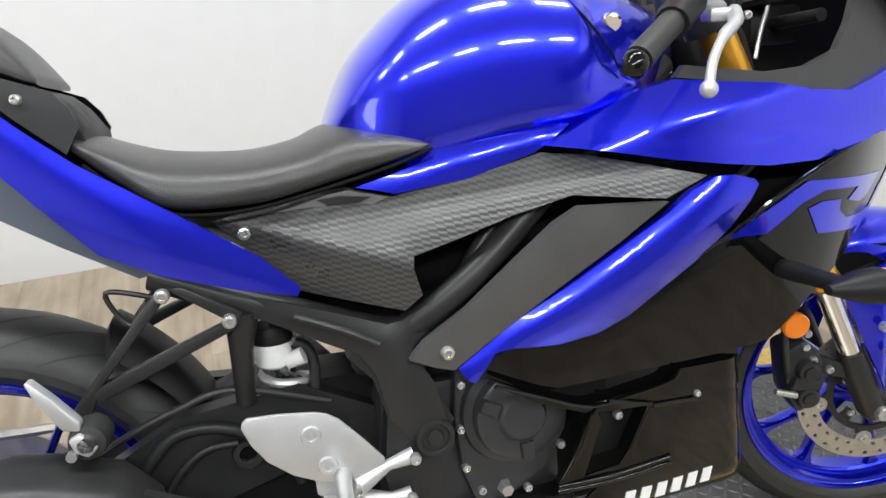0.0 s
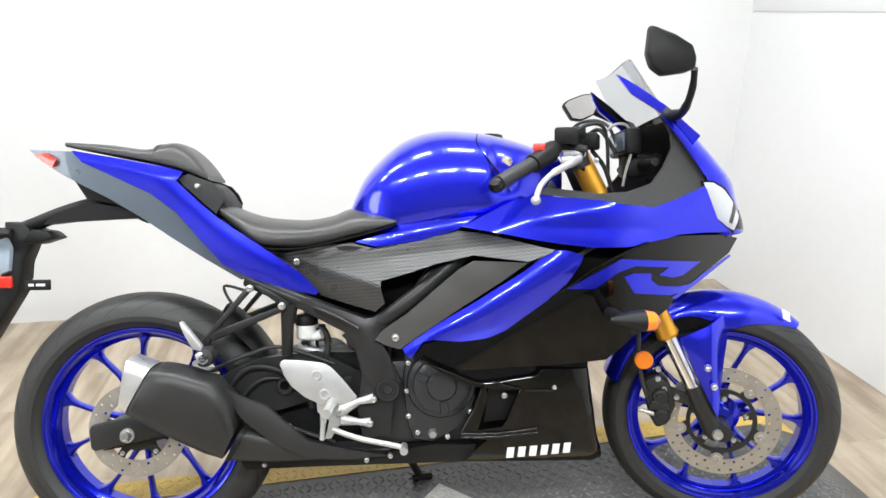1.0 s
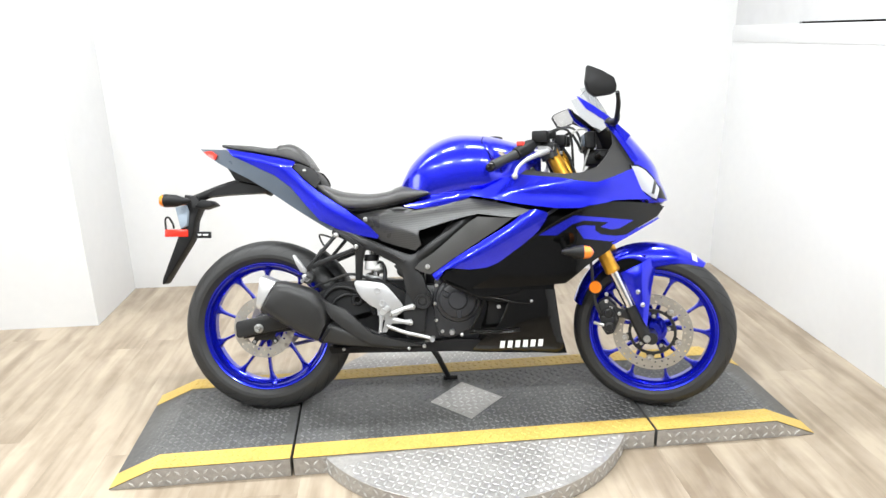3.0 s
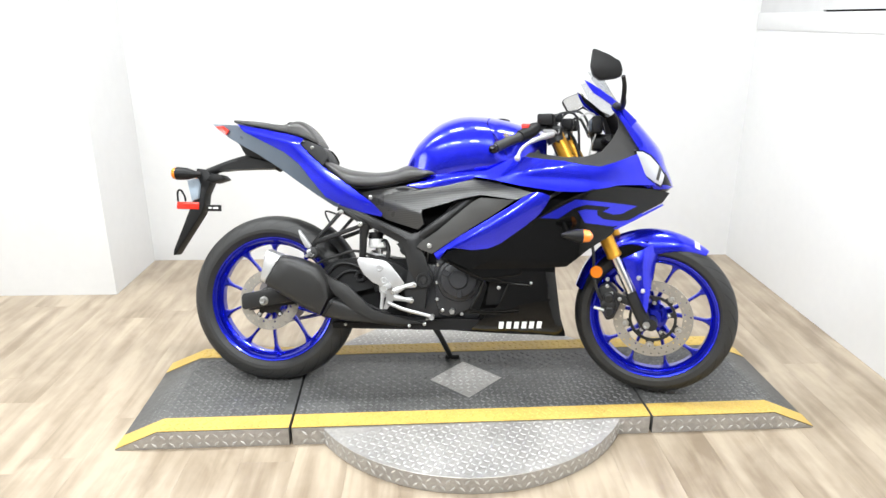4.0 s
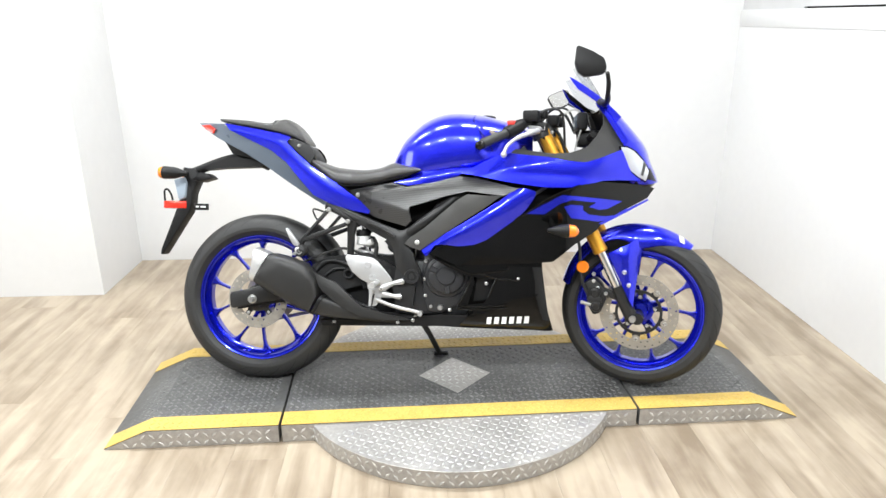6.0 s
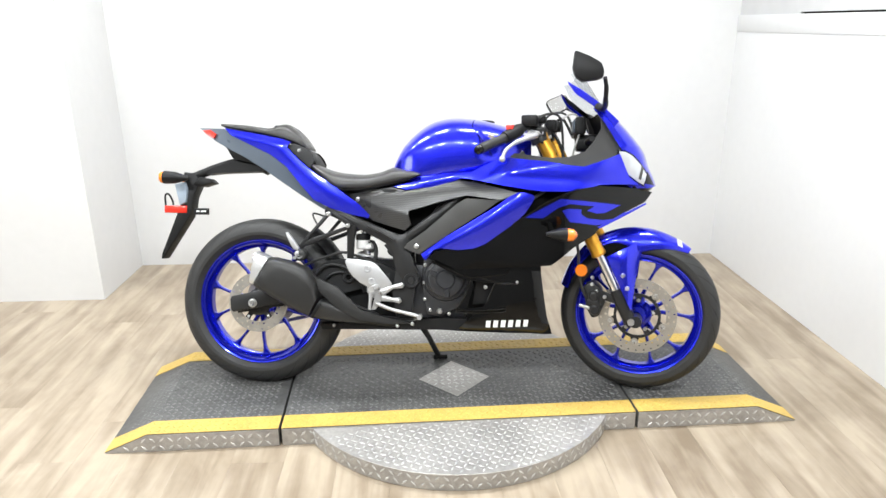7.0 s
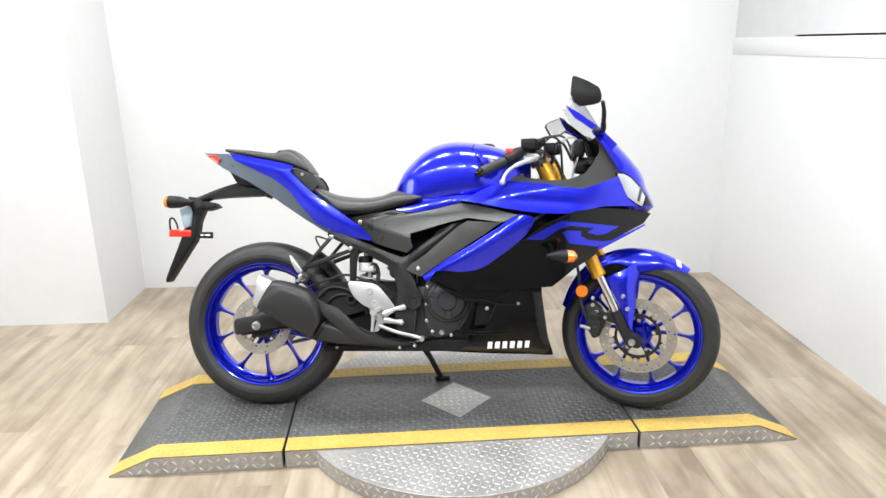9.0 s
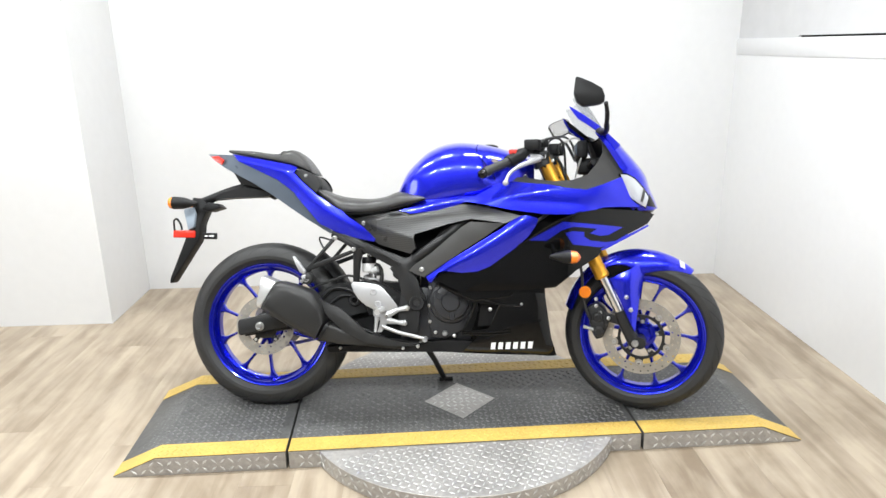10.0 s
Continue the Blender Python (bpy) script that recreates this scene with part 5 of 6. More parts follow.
for x, z in ((0.645, 0.465), (0.640, 0.40), (0.644, 0.34), (0.665, 0.30), (0.735, 0.288), (0.79, 0.345), (0.807, 0.42), (0.775, 0.485)):
    part("cover_bolt", bolt(x, -0.139, z, 0.0065), M_BOLT, eng)
part("oil_cap", lathe([(0, -0.152), (0.009, -0.152), (0.011, -0.148), (0.012, -0.138), (0, -0.138)], 6, (0.7, 0, 0.297)), M_BOLT, eng)
# pump darkened to near-black, standing for shade in the belly opening
part("water_pump", lathe([(0, -0.155), (0.018, -0.155), (0.03, -0.148), (0.034, -0.13), (0.034, -0.1), (0, -0.1)], 32, (0.855, 0.012, 0.385)), M_DARK, eng)
part("coolant_hose", tube(curve([(0.855, -0.12, 0.40), (0.85, -0.12, 0.45), (0.88, -0.11, 0.49)]), 0.014, 12), M_RUBBER, eng)
part("exhaust_header", tube(curve([(0.93, -0.05, 0.42), (0.95, -0.06, 0.30), (0.85, -0.08, 0.25), (0.6, -0.09, 0.245)]), 0.02, 12), M_STEEL, eng)
part("radiator", box(0.98, 1.02, -0.13, 0.13, 0.42, 0.68, 0.006), M_PLASTIC, bike)

# --- rear set: hangers, pegs, heel guard, brake pedal ---
arm1 = slab([(0.277, 0.650), (0.300, 0.655), (0.205, 0.548), (0.185, 0.505), (0.166, 0.520)], -0.150, -0.132, 0.004)
arm2 = slab([(0.372, 0.612), (0.366, 0.595), (0.20, 0.528), (0.19, 0.545)], -0.150, -0.132, 0.004)
arm3 = slab([(0.29, 0.655), (0.31, 0.655), (0.376, 0.612), (0.362, 0.600)], -0.146, -0.132, 0.003)
h = pair("footrest_hanger", joined(arm1, arm2, arm3), M_SATIN, bike, "black cast pillion footrest hanger")
rest = part("pillion_footrest", slab([(0.137, 0.579), (0.143, 0.580), (0.162, 0.557), (0.186, 0.524), (0.184, 0.513), (0.166, 0.517), (0.147, 0.551)], -0.186, -0.168, 0.004), M_CAST, bike, "bare aluminium pillion footrest")
part("footrest_knuckle", slab([(0.170, 0.506), (0.184, 0.513), (0.201, 0.492), (0.189, 0.481), (0.176, 0.489)], -0.190, -0.160, 0.004), M_CAST, rest)
part("footrest_pin", tube([(0.172, -0.192, 0.487), (0.172, -0.16, 0.487)], 0.006, 12), M_BOLT, rest)
hook = part("strap_hook", tube(curve([(0.27, -0.10, 0.637), (0.217, -0.10, 0.650), (0.238, -0.10, 0.606), (0.262, -0.10, 0.632)]), 0.0035, 8), M_SATIN, bike, "black wire strap hook")
part("muffler_mount", lathe([(0, -0.19), (0.009, -0.19), (0.012, -0.185), (0.02, -0.183), (0.022, -0.175), (0.022, -0.14), (0, -0.14)], 28, (0.188, 0, 0.497)), M_RUBBER, bike)
for x, y, z in ((0.287, -0.150, 0.648), (0.358, -0.150, 0.606)):
    part("hanger_bolt", bolt(x, y, z, 0.009), M_BOLT, h[0])
heel = [(0.354, -0.17, 0.474), (0.356, -0.17, 0.481), (0.362, -0.17, 0.486), (0.40, -0.17, 0.484), (0.444, -0.17, 0.478), (0.459, -0.17, 0.473), (0.474, -0.17, 0.462), (0.503, -0.17, 0.428), (0.527, -0.17, 0.397), (0.524, -0.17, 0.388), (0.512, -0.17, 0.382), (0.47, -0.17, 0.377), (0.445, -0.17, 0.381), (0.409, -0.17, 0.399), (0.38, -0.17, 0.424), (0.364, -0.17, 0.448)]
hg = pair("heel_guard", slab([(x, z) for x, y, z in heel], -0.172, -0.166, 0.0018), M_CAST, bike, "silver heel guard plate")
for x, z in ((0.436, 0.449), (0.453, 0.404)):
    part("heel_bolt", lathe([(0, -0.1735), (0.006, -0.1735), (0.007, -0.176), (0.0115, -0.176), (0.013, -0.172), (0.013, -0.168), (0, -0.168)], 28, (x, 0, z)), M_CAST, hg[0])
peg = pair("footrest_bracket", joined(skin([(0.434, -0.165, 0.400), (0.470, -0.165, 0.400), (0.507, -0.165, 0.398), (0.50, -0.165, 0.37), (0.508, -0.165, 0.332), (0.487, -0.165, 0.332), (0.466, -0.165, 0.301), (0.452, -0.165, 0.300), (0.462, -0.165, 0.342), (0.436, -0.165, 0.363)], 0.012, 0.004),
                                      tube([(0.49, -0.168, 0.365), (0.53, -0.168, 0.385), (0.565, -0.168, 0.392)], [0.014, 0.0075, 0.0115], 14), tube([(0.49, -0.168, 0.345), (0.53, -0.168, 0.338), (0.556, -0.168, 0.336)], [0.014, 0.0075, 0.0115], 14), tube([(0.452, -0.172, 0.36), (0.449, -0.176, 0.335), (0.447, -0.178, 0.302)], [0.010, 0.006, 0.006], 12)), M_CAST, bike, "cast aluminium footrest bracket")
for x, z in ((0.565, 0.392), (0.556, 0.336), (0.487, 0.365)):
    part("bracket_bolt", bolt(x, -0.180, z, 0.008), M_BOLT, peg[0])
pair("rider_footrest", tube([(0.47, -0.17, 0.385), (0.468, -0.20, 0.384), (0.465, -0.255, 0.382)], [0.012, 0.010, 0.011], 12), M_ALU, peg[0])
part("brake_pedal", tube(curve([(0.47, -0.175, 0.325), (0.53, -0.182, 0.304), (0.603, -0.186, 0.288), (0.632, -0.188, 0.281)]), 0.0065, 10), M_CAST, bike, "bare aluminium brake pedal")
part("pedal_tip", tube([(0.632, -0.176, 0.281), (0.632, -0.215, 0.281)], 0.009, 12), M_ALU, bike)
part("hanger_strut", tube([(0.372, -0.125, 0.61), (0.366, -0.122, 0.56), (0.362, -0.112, 0.485)], [0.022, 0.015, 0.013], 12), M_SATIN, bike)
# rear shock and reservoir
shock = part("rear_shock", tube([(0.405, -0.07, 0.62), (0.43, -0.055, 0.36)], 0.014, 14), M_CHROME, bike)
coil = []
for i in range(85):
    t = i / 84
    a = t * 2 * math.pi * 6
    coil.append((0.407 + 0.022 * t + 0.031 * math.cos(a), -0.069 + 0.012 * t + 0.031 * math.sin(a), 0.575 - 0.18 * t))
part("spring", tube(coil, 0.0065, 8), M_CAST, shock, "pale steel coil spring")
resv = part("brake_reservoir", joined(moved(lathe([(0, 0.0), (0.021, 0.0), (0.025, 0.004), (0.025, 0.032), (0.023, 0.036), (0, 0.036)], 28), pose(0.405, -0.085, 0.519, 90, 0, 0)), tube([(0.42, -0.1, 0.525), (0.442, -0.105, 0.533)], [0.010, 0.012], 12)), M_MILK, bike, "translucent white brake fluid reservoir")
part("reservoir_cap", moved(lathe([(0, 0.0), (0.026, 0.0), (0.027, 0.003), (0.027, 0.02), (0.024, 0.024), (0, 0.024)], 28), pose(0.405, -0.085, 0.553, 90, 0, 0)), M_PLASTIC, resv)
part("brake_hose", tube(curve([(0.415, -0.09, 0.55), (0.445, -0.09, 0.54), (0.455, -0.09, 0.51), (0.45, -0.09, 0.47)]), 0.008, 10), M_RUBBER, bike)
part("brake_line", tube(curve([(0.47, -0.1, 0.46), (0.35, -0.115, 0.505), (0.28, -0.115, 0.492), (0.2, -0.115, 0.46), (0.1, -0.11, 0.40)]), 0.005, 8), M_RUBBER, bike)
part("rear_caliper", box(0.055, 0.125, -0.118, -0.07, 0.35, 0.415, 0.01), M_SATIN, bike, "black rear brake caliper")

# --- side stand ---
stand = part("side_stand", joined(tube([(0.60, 0.07, 0.235), (0.64, 0.12, 0.16), (0.674, 0.196, 0.074)], [0.014, 0.011, 0.011], 12), tube([(0.655, 0.195, 0.066), (0.71, 0.205, 0.066)], 0.010, 10)), M_SATIN, bike, "black steel side stand, folded out")

# --- number plate holder, rear lamps ---
tailarm = part("fender_arm", tube(curve([(0.02, 0, 0.822), (-0.06, 0, 0.855), (-0.122, 0, 0.848), (-0.19, 0, 0.828), (-0.247, 0, 0.806), (-0.30, 0, 0.785)]), [0.024] * 6 + [0.022] * 6 + [0.017] * 19, 14), M_PLASTIC, bike, "black rear fender arm")
part("arm_root", skin([(-0.158, -0.05, 0.925), (-0.134, -0.05, 0.898), (-0.112, -0.05, 0.861), (-0.06, -0.05, 0.85), (0.02, -0.05, 0.83), (0.03, -0.055, 0.815), (0.0, -0.055, 0.85), (-0.08, -0.055, 0.89)], 0.1, bulge=0.003), M_PLASTIC, tailarm)
part("arm_lower", skin([(0.02, -0.03, 0.83), (-0.009, -0.03, 0.812), (-0.076, -0.03, 0.81), (-0.167, -0.03, 0.806), (-0.224, -0.03, 0.80), (-0.2, -0.03, 0.825), (-0.1, -0.03, 0.85)], 0.06, 0.01), M_PLASTIC, tailarm)
splash = part("splash_guard", slab([(-0.315, 0.809), (-0.27, 0.804), (-0.247, 0.775), (-0.276, 0.708), (-0.28, 0.67), (-0.291, 0.634), (-0.395, 0.470), (-0.405, 0.467), (-0.402, 0.49), (-0.344, 0.64), (-0.315, 0.719)], -0.03, 0.03, 0.006), M_PLASTIC, bike, "black rear splash guard")
part("plate_bracket", slab([(-0.25, 0.79), (-0.215, 0.785), (-0.195, 0.768), (-0.245, 0.752), (-0.275, 0.76)], -0.035, 0.035, 0.005), M_PLASTIC, splash)
part("tail_reflector", box(-0.39, -0.30, -0.035, 0.035, 0.649, 0.678, 0.004), M_RED, splash, "red rear reflector")
part("plate_lamp", slab([(-0.345, 0.76), (-0.305, 0.77), (-0.295, 0.745), (-0.30, 0.69), (-0.325, 0.68)], -0.045, 0.0, 0.005), M_LAMPGREY, splash, "blue-grey number plate lamp housing")
part("plate_wire", tube(curve([(-0.385, -0.03, 0.675), (-0.388, -0.03, 0.715), (-0.375, -0.03, 0.722), (-0.36, -0.03, 0.70), (-0.355, -0.03, 0.68)]), 0.004, 8), M_PLASTIC, splash)
part("side_tab", box(-0.268, -0.211, -0.04, -0.028, 0.643, 0.668, 0.002), M_PLASTIC, splash)
for i, (a, w) in enumerate(((-0.258, 0.012), (-0.240, 0.02))):
    part("label_bar", box(a, a + w, -0.0418, -0.0405, 0.653, 0.659), M_WHITE, splash)


def indicator(tip, base, size, lens_len, steer=False):
    """A pointed indicator: black body, amber lens at its end."""
    d = (Vector(tip) - Vector(base)).normalized()
    rows = lambda ts: [[Vector(base) + d * t + Vector((0, 1, 0)).cross(d).normalized() * (r * 0.8 * math.sin(a)) + Vector((0, r * math.cos(a), 0)) for a in [2 * math.pi * k / 20 for k in range(20)]] for t, r in ts]
    L = (Vector(tip) - Vector(base)).length
    return loft(rows([(0, size * 0.25), (L * 0.2, size * 0.55), (L * 0.45, size * 0.9), (L - lens_len, size)])), loft(rows([(L - lens_len, size * 0.98), (L - lens_len * 0.4, size * 0.85), (L - 0.004, size * 0.45), (L, size * 0.1)]))


for y in (-1, 1):
    body, lens = indicator((-0.375, y * 0.105, 0.782), (-0.265, y * 0.095, 0.780), 0.031, 0.022)
    ind = part("rear_indicator", joined(body, tube([(-0.30, 0, 0.785), (-0.305, y * 0.09, 0.785)], 0.01, 10)), M_PLASTIC, bike, "black rear indicator with amber lens")
    part("lens", lens, M_ORANGE, ind, "amber lens")
    body, lens = indicator((1.168, y * 0.346, 0.582), (1.066, y * 0.334, 0.584), 0.029, 0.034)
    ind = part("front_indicator", joined(body, tube([(1.10, y * 0.19, 0.584), (1.10, y * 0.335, 0.583)], [0.015, 0.011], 10)), M_PLASTIC, bike, "black front indicator with amber lens")
    part("lens", lens, M_ORANGE, ind, "amber lens")

# --- fork, fender, handlebars: all turned with the steering ---
for y in (-1, 1):
    T = lambda b: moved(b, STEER)
    top, mid1, low, axl = Vector((1.083, y * 0.098, 0.965)), Vector((1.305, y * 0.098, 0.527)), Vector((1.368, y * 0.094, 0.398)), Vector((1.421, y * 0.09, 0.283))
    leg = part("fork_tube", T(tube([top, top.lerp(mid1, 0.97), mid1, mid1 + (low - mid1) * 0.05], [0.0255, 0.0255, 0.028, 0.024], 24)), M_GOLD, bike, "gold anodised fork tube")
    part("fork_slider", T(tube([mid1, low + (axl - low) * 0.1], 0.018, 20)), M_CHROME, leg, "bare chrome fork slider")
    part("fork_foot", T(joined(tube([low, low.lerp(axl, 0.3), axl, axl + (axl - low) * 0.15], [0.021, 0.025, 0.024, 0.016], 18), tube([axl + Vector((0.02, y * 0.018, 0.0)), axl + Vector((0.02, -y * 0.04, 0.0))], 0.022, 18))), M_SATIN, leg, "black fork foot")
    part("axle_cap", T(lathe([(0, -0.006), (0.005, -0.006), (0.006, -0.012), (0.011, -0.012), (0.0125, -0.009), (0.0125, 0), (0, 0)], 24, (1.426, -0.112 if y < 0 else 0.112, 0.284))), M_BOLT, leg)
caliper = part("front_caliper", moved(joined(slab([(1.25, 0.405), (1.285, 0.425), (1.315, 0.40), (1.33, 0.345), (1.31, 0.295), (1.285, 0.285), (1.265, 0.32)], -0.105, -0.045, 0.008), slab([(1.30, 0.40), (1.37, 0.37), (1.385, 0.34), (1.31, 0.36)], -0.1, -0.085, 0.004)), STEER), M_SATIN, bike, "black front brake caliper")
for cx, cz, r in ((1.296, 0.322, 0.021), (1.292, 0.372, 0.020)):
    part("caliper_pot", moved(lathe([(0, -0.124), (r * 0.55, -0.124), (r * 0.6, -0.120), (r * 0.85, -0.118), (r, -0.112), (r, -0.095), (0, -0.095)], 28, (cx, 0, cz)), STEER), M_SATIN, caliper)
part("caliper_bridge", moved(slab([(1.262, 0.338), (1.27, 0.362), (1.312, 0.358), (1.318, 0.336)], -0.118, -0.095, 0.005), STEER), M_SATIN, caliper)
part("caliper_pin", moved(tube([(1.24, -0.11, 0.335), (1.28, -0.11, 0.325)], 0.006, 10), STEER), M_BOLT, caliper)
for x, z in ((1.285, 0.415), (1.30, 0.39), (1.33, 0.37), (1.285, 0.44)):
    part("caliper_bolt", moved(bolt(x, -0.106, z, 0.007), STEER), M_BOLT, caliper)
part("brake_hose", moved(tube(curve([(1.22, -0.11, 0.60), (1.235, -0.12, 0.53), (1.237, -0.12, 0.47), (1.25, -0.115, 0.40), (1.265, -0.1, 0.36)]), 0.0055, 10), STEER), M_RUBBER, bike)
part("reflector", moved(lathe([(0, -0.010), (0.019, -0.010), (0.022, -0.007), (0.022, 0.002), (0, 0.002)], 32, (1.248, -0.13, 0.470)), STEER), M_ORANGE, bike, "round amber reflector")
# front fender: an arched shell over the tyre, with side blades to the fork
fen = bmesh.new()
rows = []
for i in range(25):
    t = i / 24
    a = radians(160 - 106 * t)
    R = 0.306 + 0.018 * math.sin(math.pi * t) ** 1.2
    half = 0.074 - 0.05 * max(0, (t - 0.62) / 0.38) ** 1.6
    drop = 0.034 + 0.046 * math.exp(-((t - 0.68) / 0.13) ** 2) if t < 0.68 else 0.08 - 0.062 * (t - 0.68) / 0.32
    rows.append((a, R, half, drop))
grid = []
for off in (0, 0.004):
    g = []
    for a, R, half, drop in rows:
        row = []
        for k in range(17):
            b = math.pi * (k / 16 - 0.5) * 1.0
            row.append(fen.verts.new((FC.x + (R - off - drop * (1 - math.cos(b))) * math.cos(a), (half - off) * math.sin(b), FC.z + (R - off - drop * (1 - math.cos(b))) * math.sin(a))))
        g.append(row)
    grid.append(g)
for g in grid:
    for p, q in zip(g, g[1:]):
        for k in range(16):
            fen.faces.new((p[k], p[k + 1], q[k + 1], q[k]))
for k in (0, 16):
    for i in range(24):
        fen.faces.new((grid[0][i][k], grid[0][i + 1][k], grid[1][i + 1][k], grid[1][i][k]))
for i in (0, 24):
    for k in range(16):
        fen.faces.new((grid[0][i][k], grid[0][i][k + 1], grid[1][i][k + 1], grid[1][i][k]))
fender = part("front_fender", moved(fen, STEER), M_BLUE, bike, "glossy blue front fender")
blade = [(1.333, -0.118, 0.517), (1.357, -0.112, 0.529), (1.403, -0.104, 0.553), (1.433, -0.094, 0.571), (1.474, -0.082, 0.577), (1.492, -0.078, 0.563), (1.466, -0.085, 0.548), (1.451, -0.09, 0.526), (1.44, -0.104, 0.464), (1.431, -0.116, 0.38), (1.426, -0.12, 0.326), (1.395, -0.12, 0.387), (1.364, -0.119, 0.453)]
slot = skin([(1.295, -0.07, 0.555), (1.36, -0.07, 0.58), (1.42, -0.07, 0.578), (1.41, -0.07, 0.55), (1.345, -0.07, 0.525), (1.31, -0.07, 0.51)], 0.01)
part("fender_slot", moved(slot, STEER), M_DARK, fender, "black recess in the fender side")
CREASE = [((1.406, 0.56), (1.416, 0.33), 0.3), ((1.416, 0.33), (1.406, 0.56), 0.75)]
for bmx in (skin(blade, 0.006, 0.006, 0.010, 0.008, CREASE), flip(skin(blade, 0.006, 0.006, 0.010, 0.008, CREASE))):
    part("fender_blade", moved(bmx, STEER), M_BLUE, fender, "blue fender side blade")
for x, z in ((1.395, 0.457), (1.411, 0.411)):
    part("fender_bolt", moved(bolt(x, -0.131, z, 0.008, 0.010), STEER), M_BOLT, fender)
part("label_sticker", moved(slab([(1.572, 0.585), (1.590, 0.575), (1.594, 0.552), (1.577, 0.560)], -0.046, -0.04), STEER), M_WHITE, fender)
# bars
for y in (-1, 1):
    T = lambda b: moved(b, STEER)
    bar = part("handlebar", T(tube([(1.08, y * 0.1, 0.99), (1.032, y * 0.18625, 0.9765), (0.998, y * 0.235, 0.953), (0.925, y * 0.325, 0.912)], 0.011, 12)), M_SATIN, bike, "black clip-on handlebar")
    part("grip", T(tube([(0.993, y * 0.24, 0.951), (0.955, y * 0.288, 0.93), (0.926, y * 0.325, 0.9125)], [0.0165, 0.0165, 0.0175], 18)), M_RUBBER, bar, "black rubber grip")
    part("bar_end", T(tube([(0.927, y * 0.324, 0.913), (0.921, y * 0.332, 0.909), (0.915, y * 0.339, 0.906), (0.911, y * 0.344, 0.904)], [0.0145, 0.0175, 0.0155, 0.008], 18)), M_GLOSS, bar)
    part("switch_housing", T(tube([(1.0355, y * 0.179062, 0.9826), (1.0248, y * 0.19775, 0.9727), (0.99, y * 0.244, 0.948)], [0.018, 0.024, 0.022], 14)), M_PLASTIC, bar)
    lever = part("brake_lever" if y < 0 else "clutch_lever", T(tube(curve([(1.09, y * 0.185, 0.956), (1.066, y * 0.248, 0.945), (1.035, y * 0.290, 0.929), (1.013, y * 0.322, 0.906), (1.005, y * 0.336, 0.882)]), [0.010] * 6 + [0.008] * 6 + [0.006] * 13, 10)), M_CAST, bar, "silver lever")
    ball = bmesh.new()
    bmesh.ops.create_uvsphere(ball, u_segments=16, v_segments=10, radius=0.0105, matrix=Matrix.Translation((1.004, y * 0.338, 0.877)))
    part("lever_ball", T(ball), M_CAST, lever)
    clamp = part("clip_on_clamp", T(joined(tube([(1.09, y * 0.1, 0.93), (1.078, y * 0.1, 0.958)], 0.033, 18), box(1.05, 1.11, y * 0.1 - 0.03, y * 0.1 + 0.03, 0.955, 0.985, 0.006))), M_SATIN, bike)
part("lever_bracket", moved(joined(box(1.05, 1.087, -0.21, -0.17, 0.945, 0.963, 0.005), tube([(1.05, -0.17, 0.968), (1.1, -0.13, 0.965)], 0.009, 10)), STEER), M_CAST, bike, "silver lever bracket")
part("dash_screen", moved(box(1.186, 1.19, -0.06, 0.06, 0.965, 1.01, 0.001), Matrix()), M_SLATE, bike, "dark blue-grey instrument screen")
part("kill_switch", moved(box(0.99, 1.017, -0.235, -0.207, 0.976, 0.993, 0.004), STEER), M_REDP, bike, "red kill switch")
part("master_cylinder", moved(joined(tube([(1.03, -0.15, 0.985), (1.1, -0.13, 0.97)], 0.014, 12), box(1.035, 1.09, -0.19, -0.135, 0.99, 1.028, 0.006)), STEER), M_PLASTIC, bike, "black front brake fluid reservoir")
part("top_clamp", moved(joined(box(1.045, 1.10, -0.12, 0.12, 0.95, 0.972, 0.008), tube([(1.075, 0, 0.92), (1.06, 0, 0.985)], 0.022, 18)), STEER), M_SATIN, bike, "black top fork clamp")
part("steering_stem", moved(joined(box(1.13, 1.2, -0.11, 0.11, 0.74, 0.78, 0.01), tube([(1.17, 0, 0.72), (1.07, 0, 0.95)], 0.028, 18)), STEER), M_SATIN, bike)
for pts in ([(1.06, -0.12, 0.99), (1.1, -0.1, 1.03), (1.15, -0.05, 1.02), (1.16, -0.03, 0.9)], [(1.04, 0.12, 0.99), (1.09, 0.1, 1.04), (1.16, 0.06, 1.03), (1.2, 0.05, 0.92)]):
    part("control_cable", moved(tube(curve(pts), 0.0045, 8), STEER), M_RUBBER, bike)
for (x0, x1, y0, y1, z0, z1) in ((1.095, 1.135, -0.05, -0.01, 0.975, 1.015), (1.10, 1.14, 0.02, 0.06, 0.97, 1.01), (1.075, 1.105, -0.105, -0.07, 1.0, 1.03)):
    part("control_block", moved(box(x0, x1, y0, y1, z0, z1, 0.006), STEER), M_PLASTIC, bike)
for pts in ([(1.06, -0.14, 0.975), (1.1, -0.12, 0.93), (1.13, -0.09, 0.89)], [(1.1, 0.09, 1.0), (1.14, 0.07, 1.02), (1.18, 0.04, 0.96)], [(1.12, -0.03, 0.97), (1.15, -0.06, 0.93), (1.17, -0.07, 0.87)]):
    part("control_cable", moved(tube(curve(pts), 0.0055, 8), STEER), M_PLASTIC, bike)
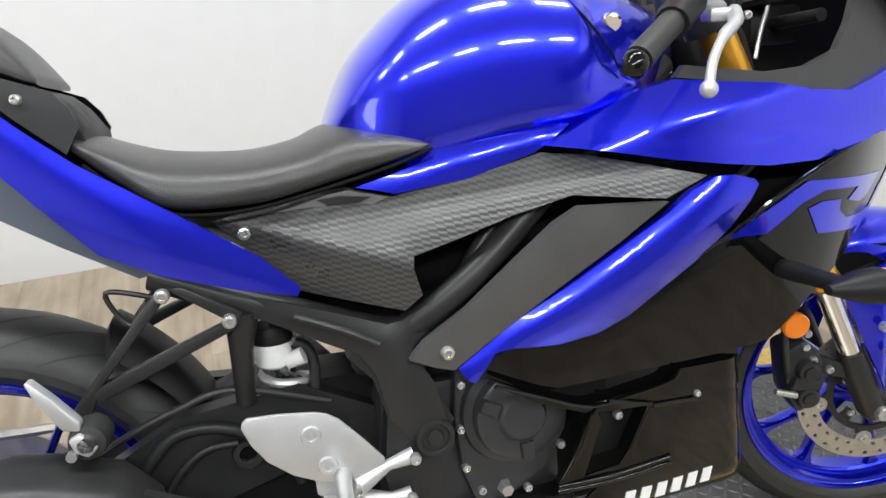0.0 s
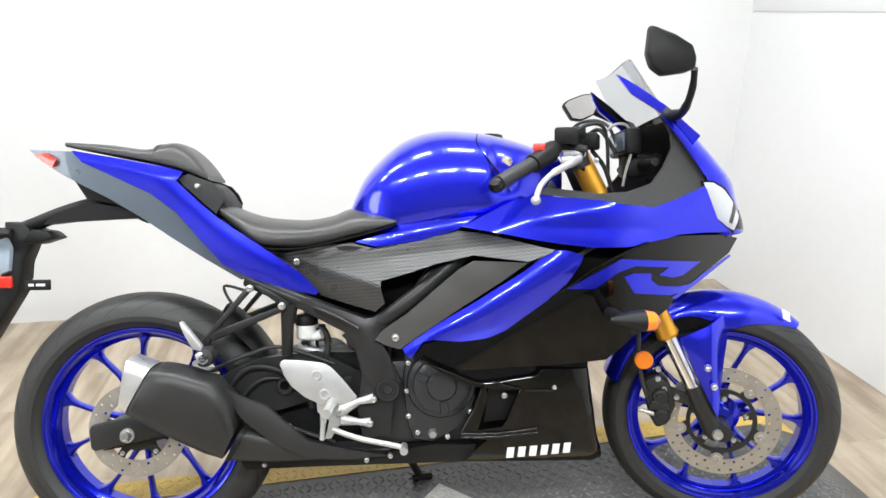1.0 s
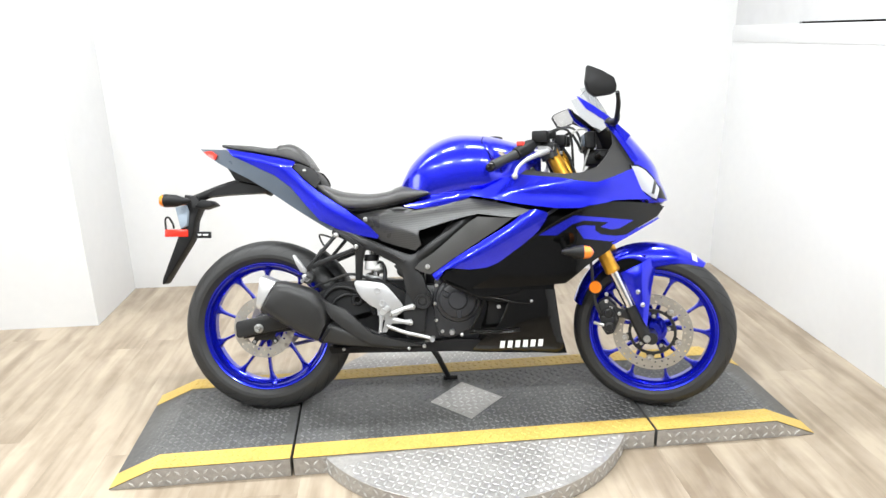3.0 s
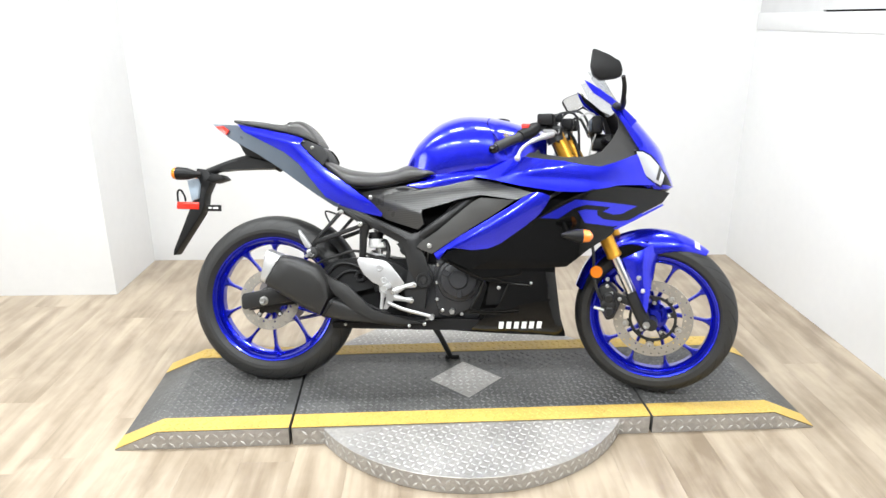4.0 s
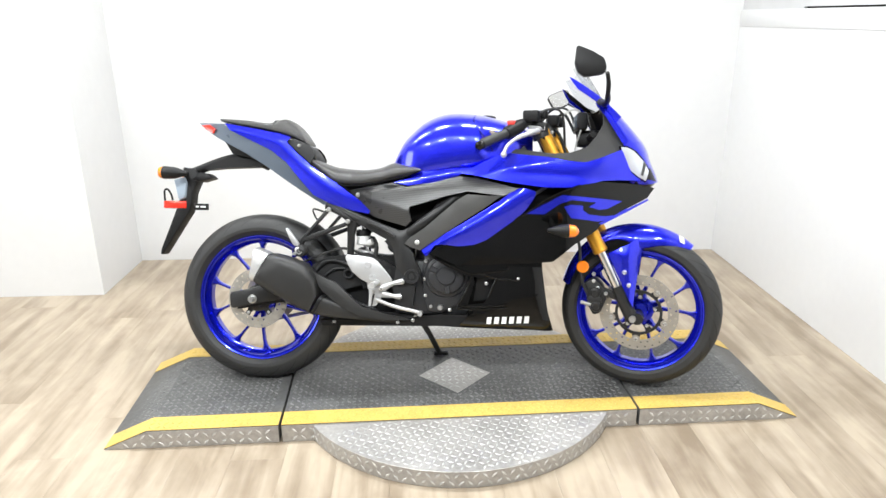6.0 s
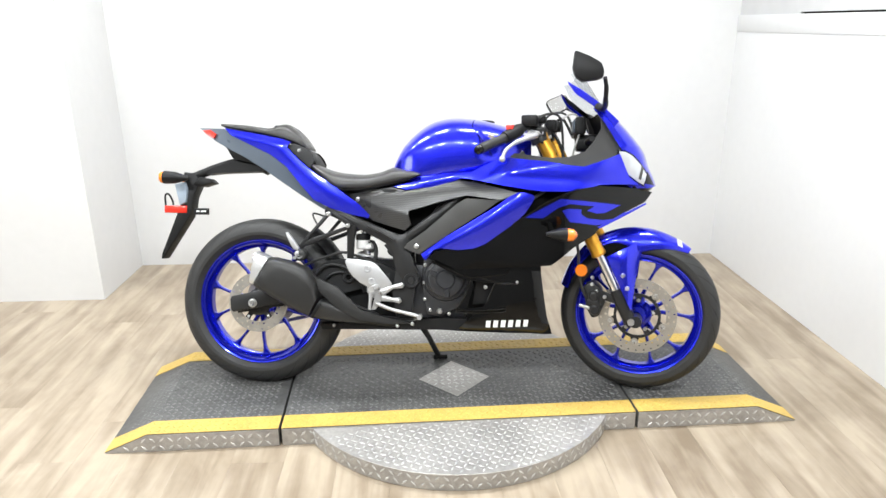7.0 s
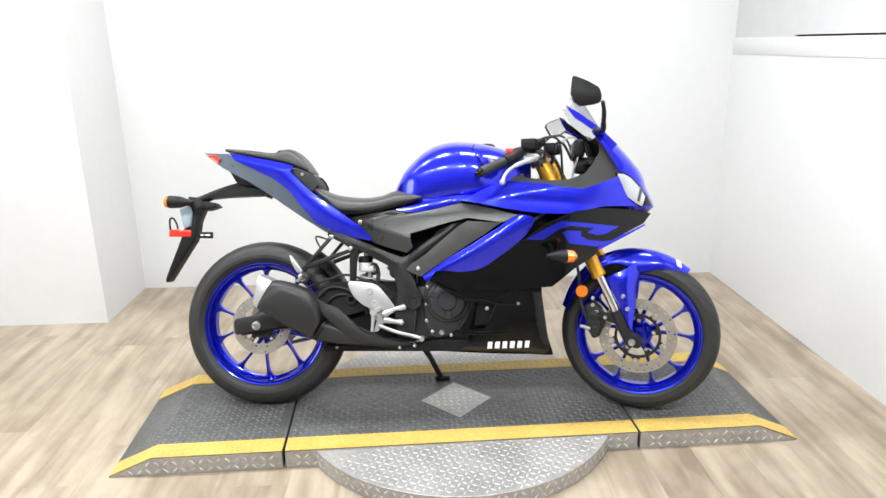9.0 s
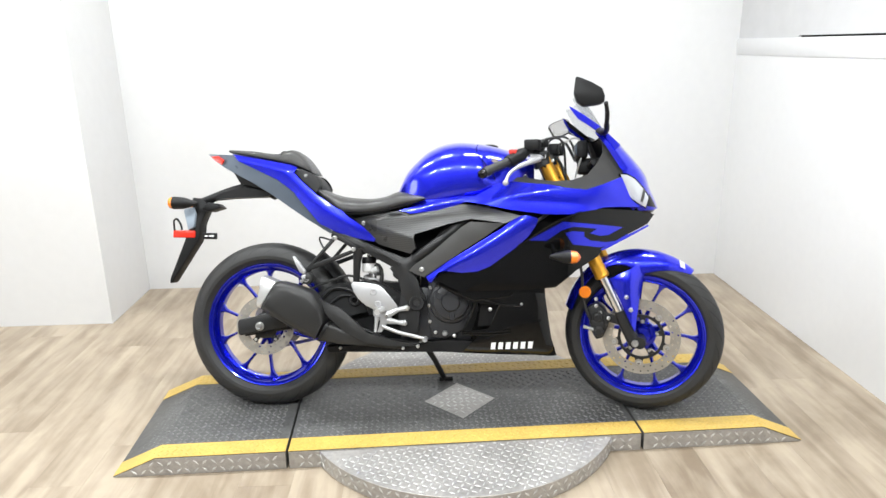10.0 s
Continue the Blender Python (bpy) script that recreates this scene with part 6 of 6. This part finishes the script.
for x, z in ((1.082, 0.958), (1.096, 0.975), (1.13, 0.95)):
    part("clamp_screw", moved(bolt(x, -0.135, z, 0.006), STEER), M_BOLT, bike)
part("steel_hose", tube(curve([(1.145, -0.05, 1.014), (1.171, -0.05, 1.03), (1.195, -0.055, 1.027), (1.206, -0.06, 1.001), (1.206, -0.06, 0.959), (1.193, -0.06, 0.917), (1.184, -0.06, 0.876)]), 0.0035, 8), M_BOLT, bike, "braided steel brake hose")
part("ignition", moved(lathe([(0, 0), (0.02, 0), (0.022, 0.02), (0, 0.022)], 20), pose(1.05, 0, 0.99, 90)), M_SATIN, bike)
part("spool_lever_box", moved(box(1.06, 1.10, 0.115, 0.165, 0.985, 1.02, 0.006), STEER), M_PLASTIC, bike)
# screws on the covers
for x, y, z, r in ((0.388, -0.112, 0.705, 0.009), (0.617, -0.192, 0.534, 0.009), (0.168, -0.122, 0.884, 0.006), (0.866, -0.172, 0.390, 0.007), (0.978, -0.197, 0.412, 0.005), (0.60, -0.142, 0.248, 0.007)):
    part("panel_screw", bolt(x, y, z, r), M_BOLT, bike)
bike.matrix_world = BIKE

# ---- floor planks, last ----
PLANK_W, PLANK_L = 0.178, 1.22
meshes = {}


def plank(width, length):
    """One laminate plank, kept for all planks of its size."""
    key = (round(width, 3), round(length, 3))
    if key not in meshes:
        bm = box(0.00015, width - 0.00015, 0.00015, length - 0.00015, -0.0045, 0.0, 0.0003, 1)
        me = bpy.data.meshes.new("plank")
        bm.to_mesh(me)
        bm.free()
        me.materials.append(M_WOOD)
        meshes[key] = me
    return meshes[key]


rng = random.Random(5)
x1 = X_R
while x1 > X_L + 0.02:
    x0 = max(x1 - PLANK_W, X_L)
    if x0 < X_C < x1 - 0.001:
        x0 = X_C
    end = Y_B if x0 >= X_C - 0.001 else Y_C
    y = Y_F - round(rng.random() * PLANK_L, 2)
    while y < end:
        y0, y1 = max(y, Y_F), min(y + PLANK_L, end)
        if y1 - y0 > 0.02:
            ob = new("plank", plank(x1 - x0, y1 - y0))
            ob.parent = floor
            ob.location = (x0, y0, 0)
        y += PLANK_L
    x1 = x0
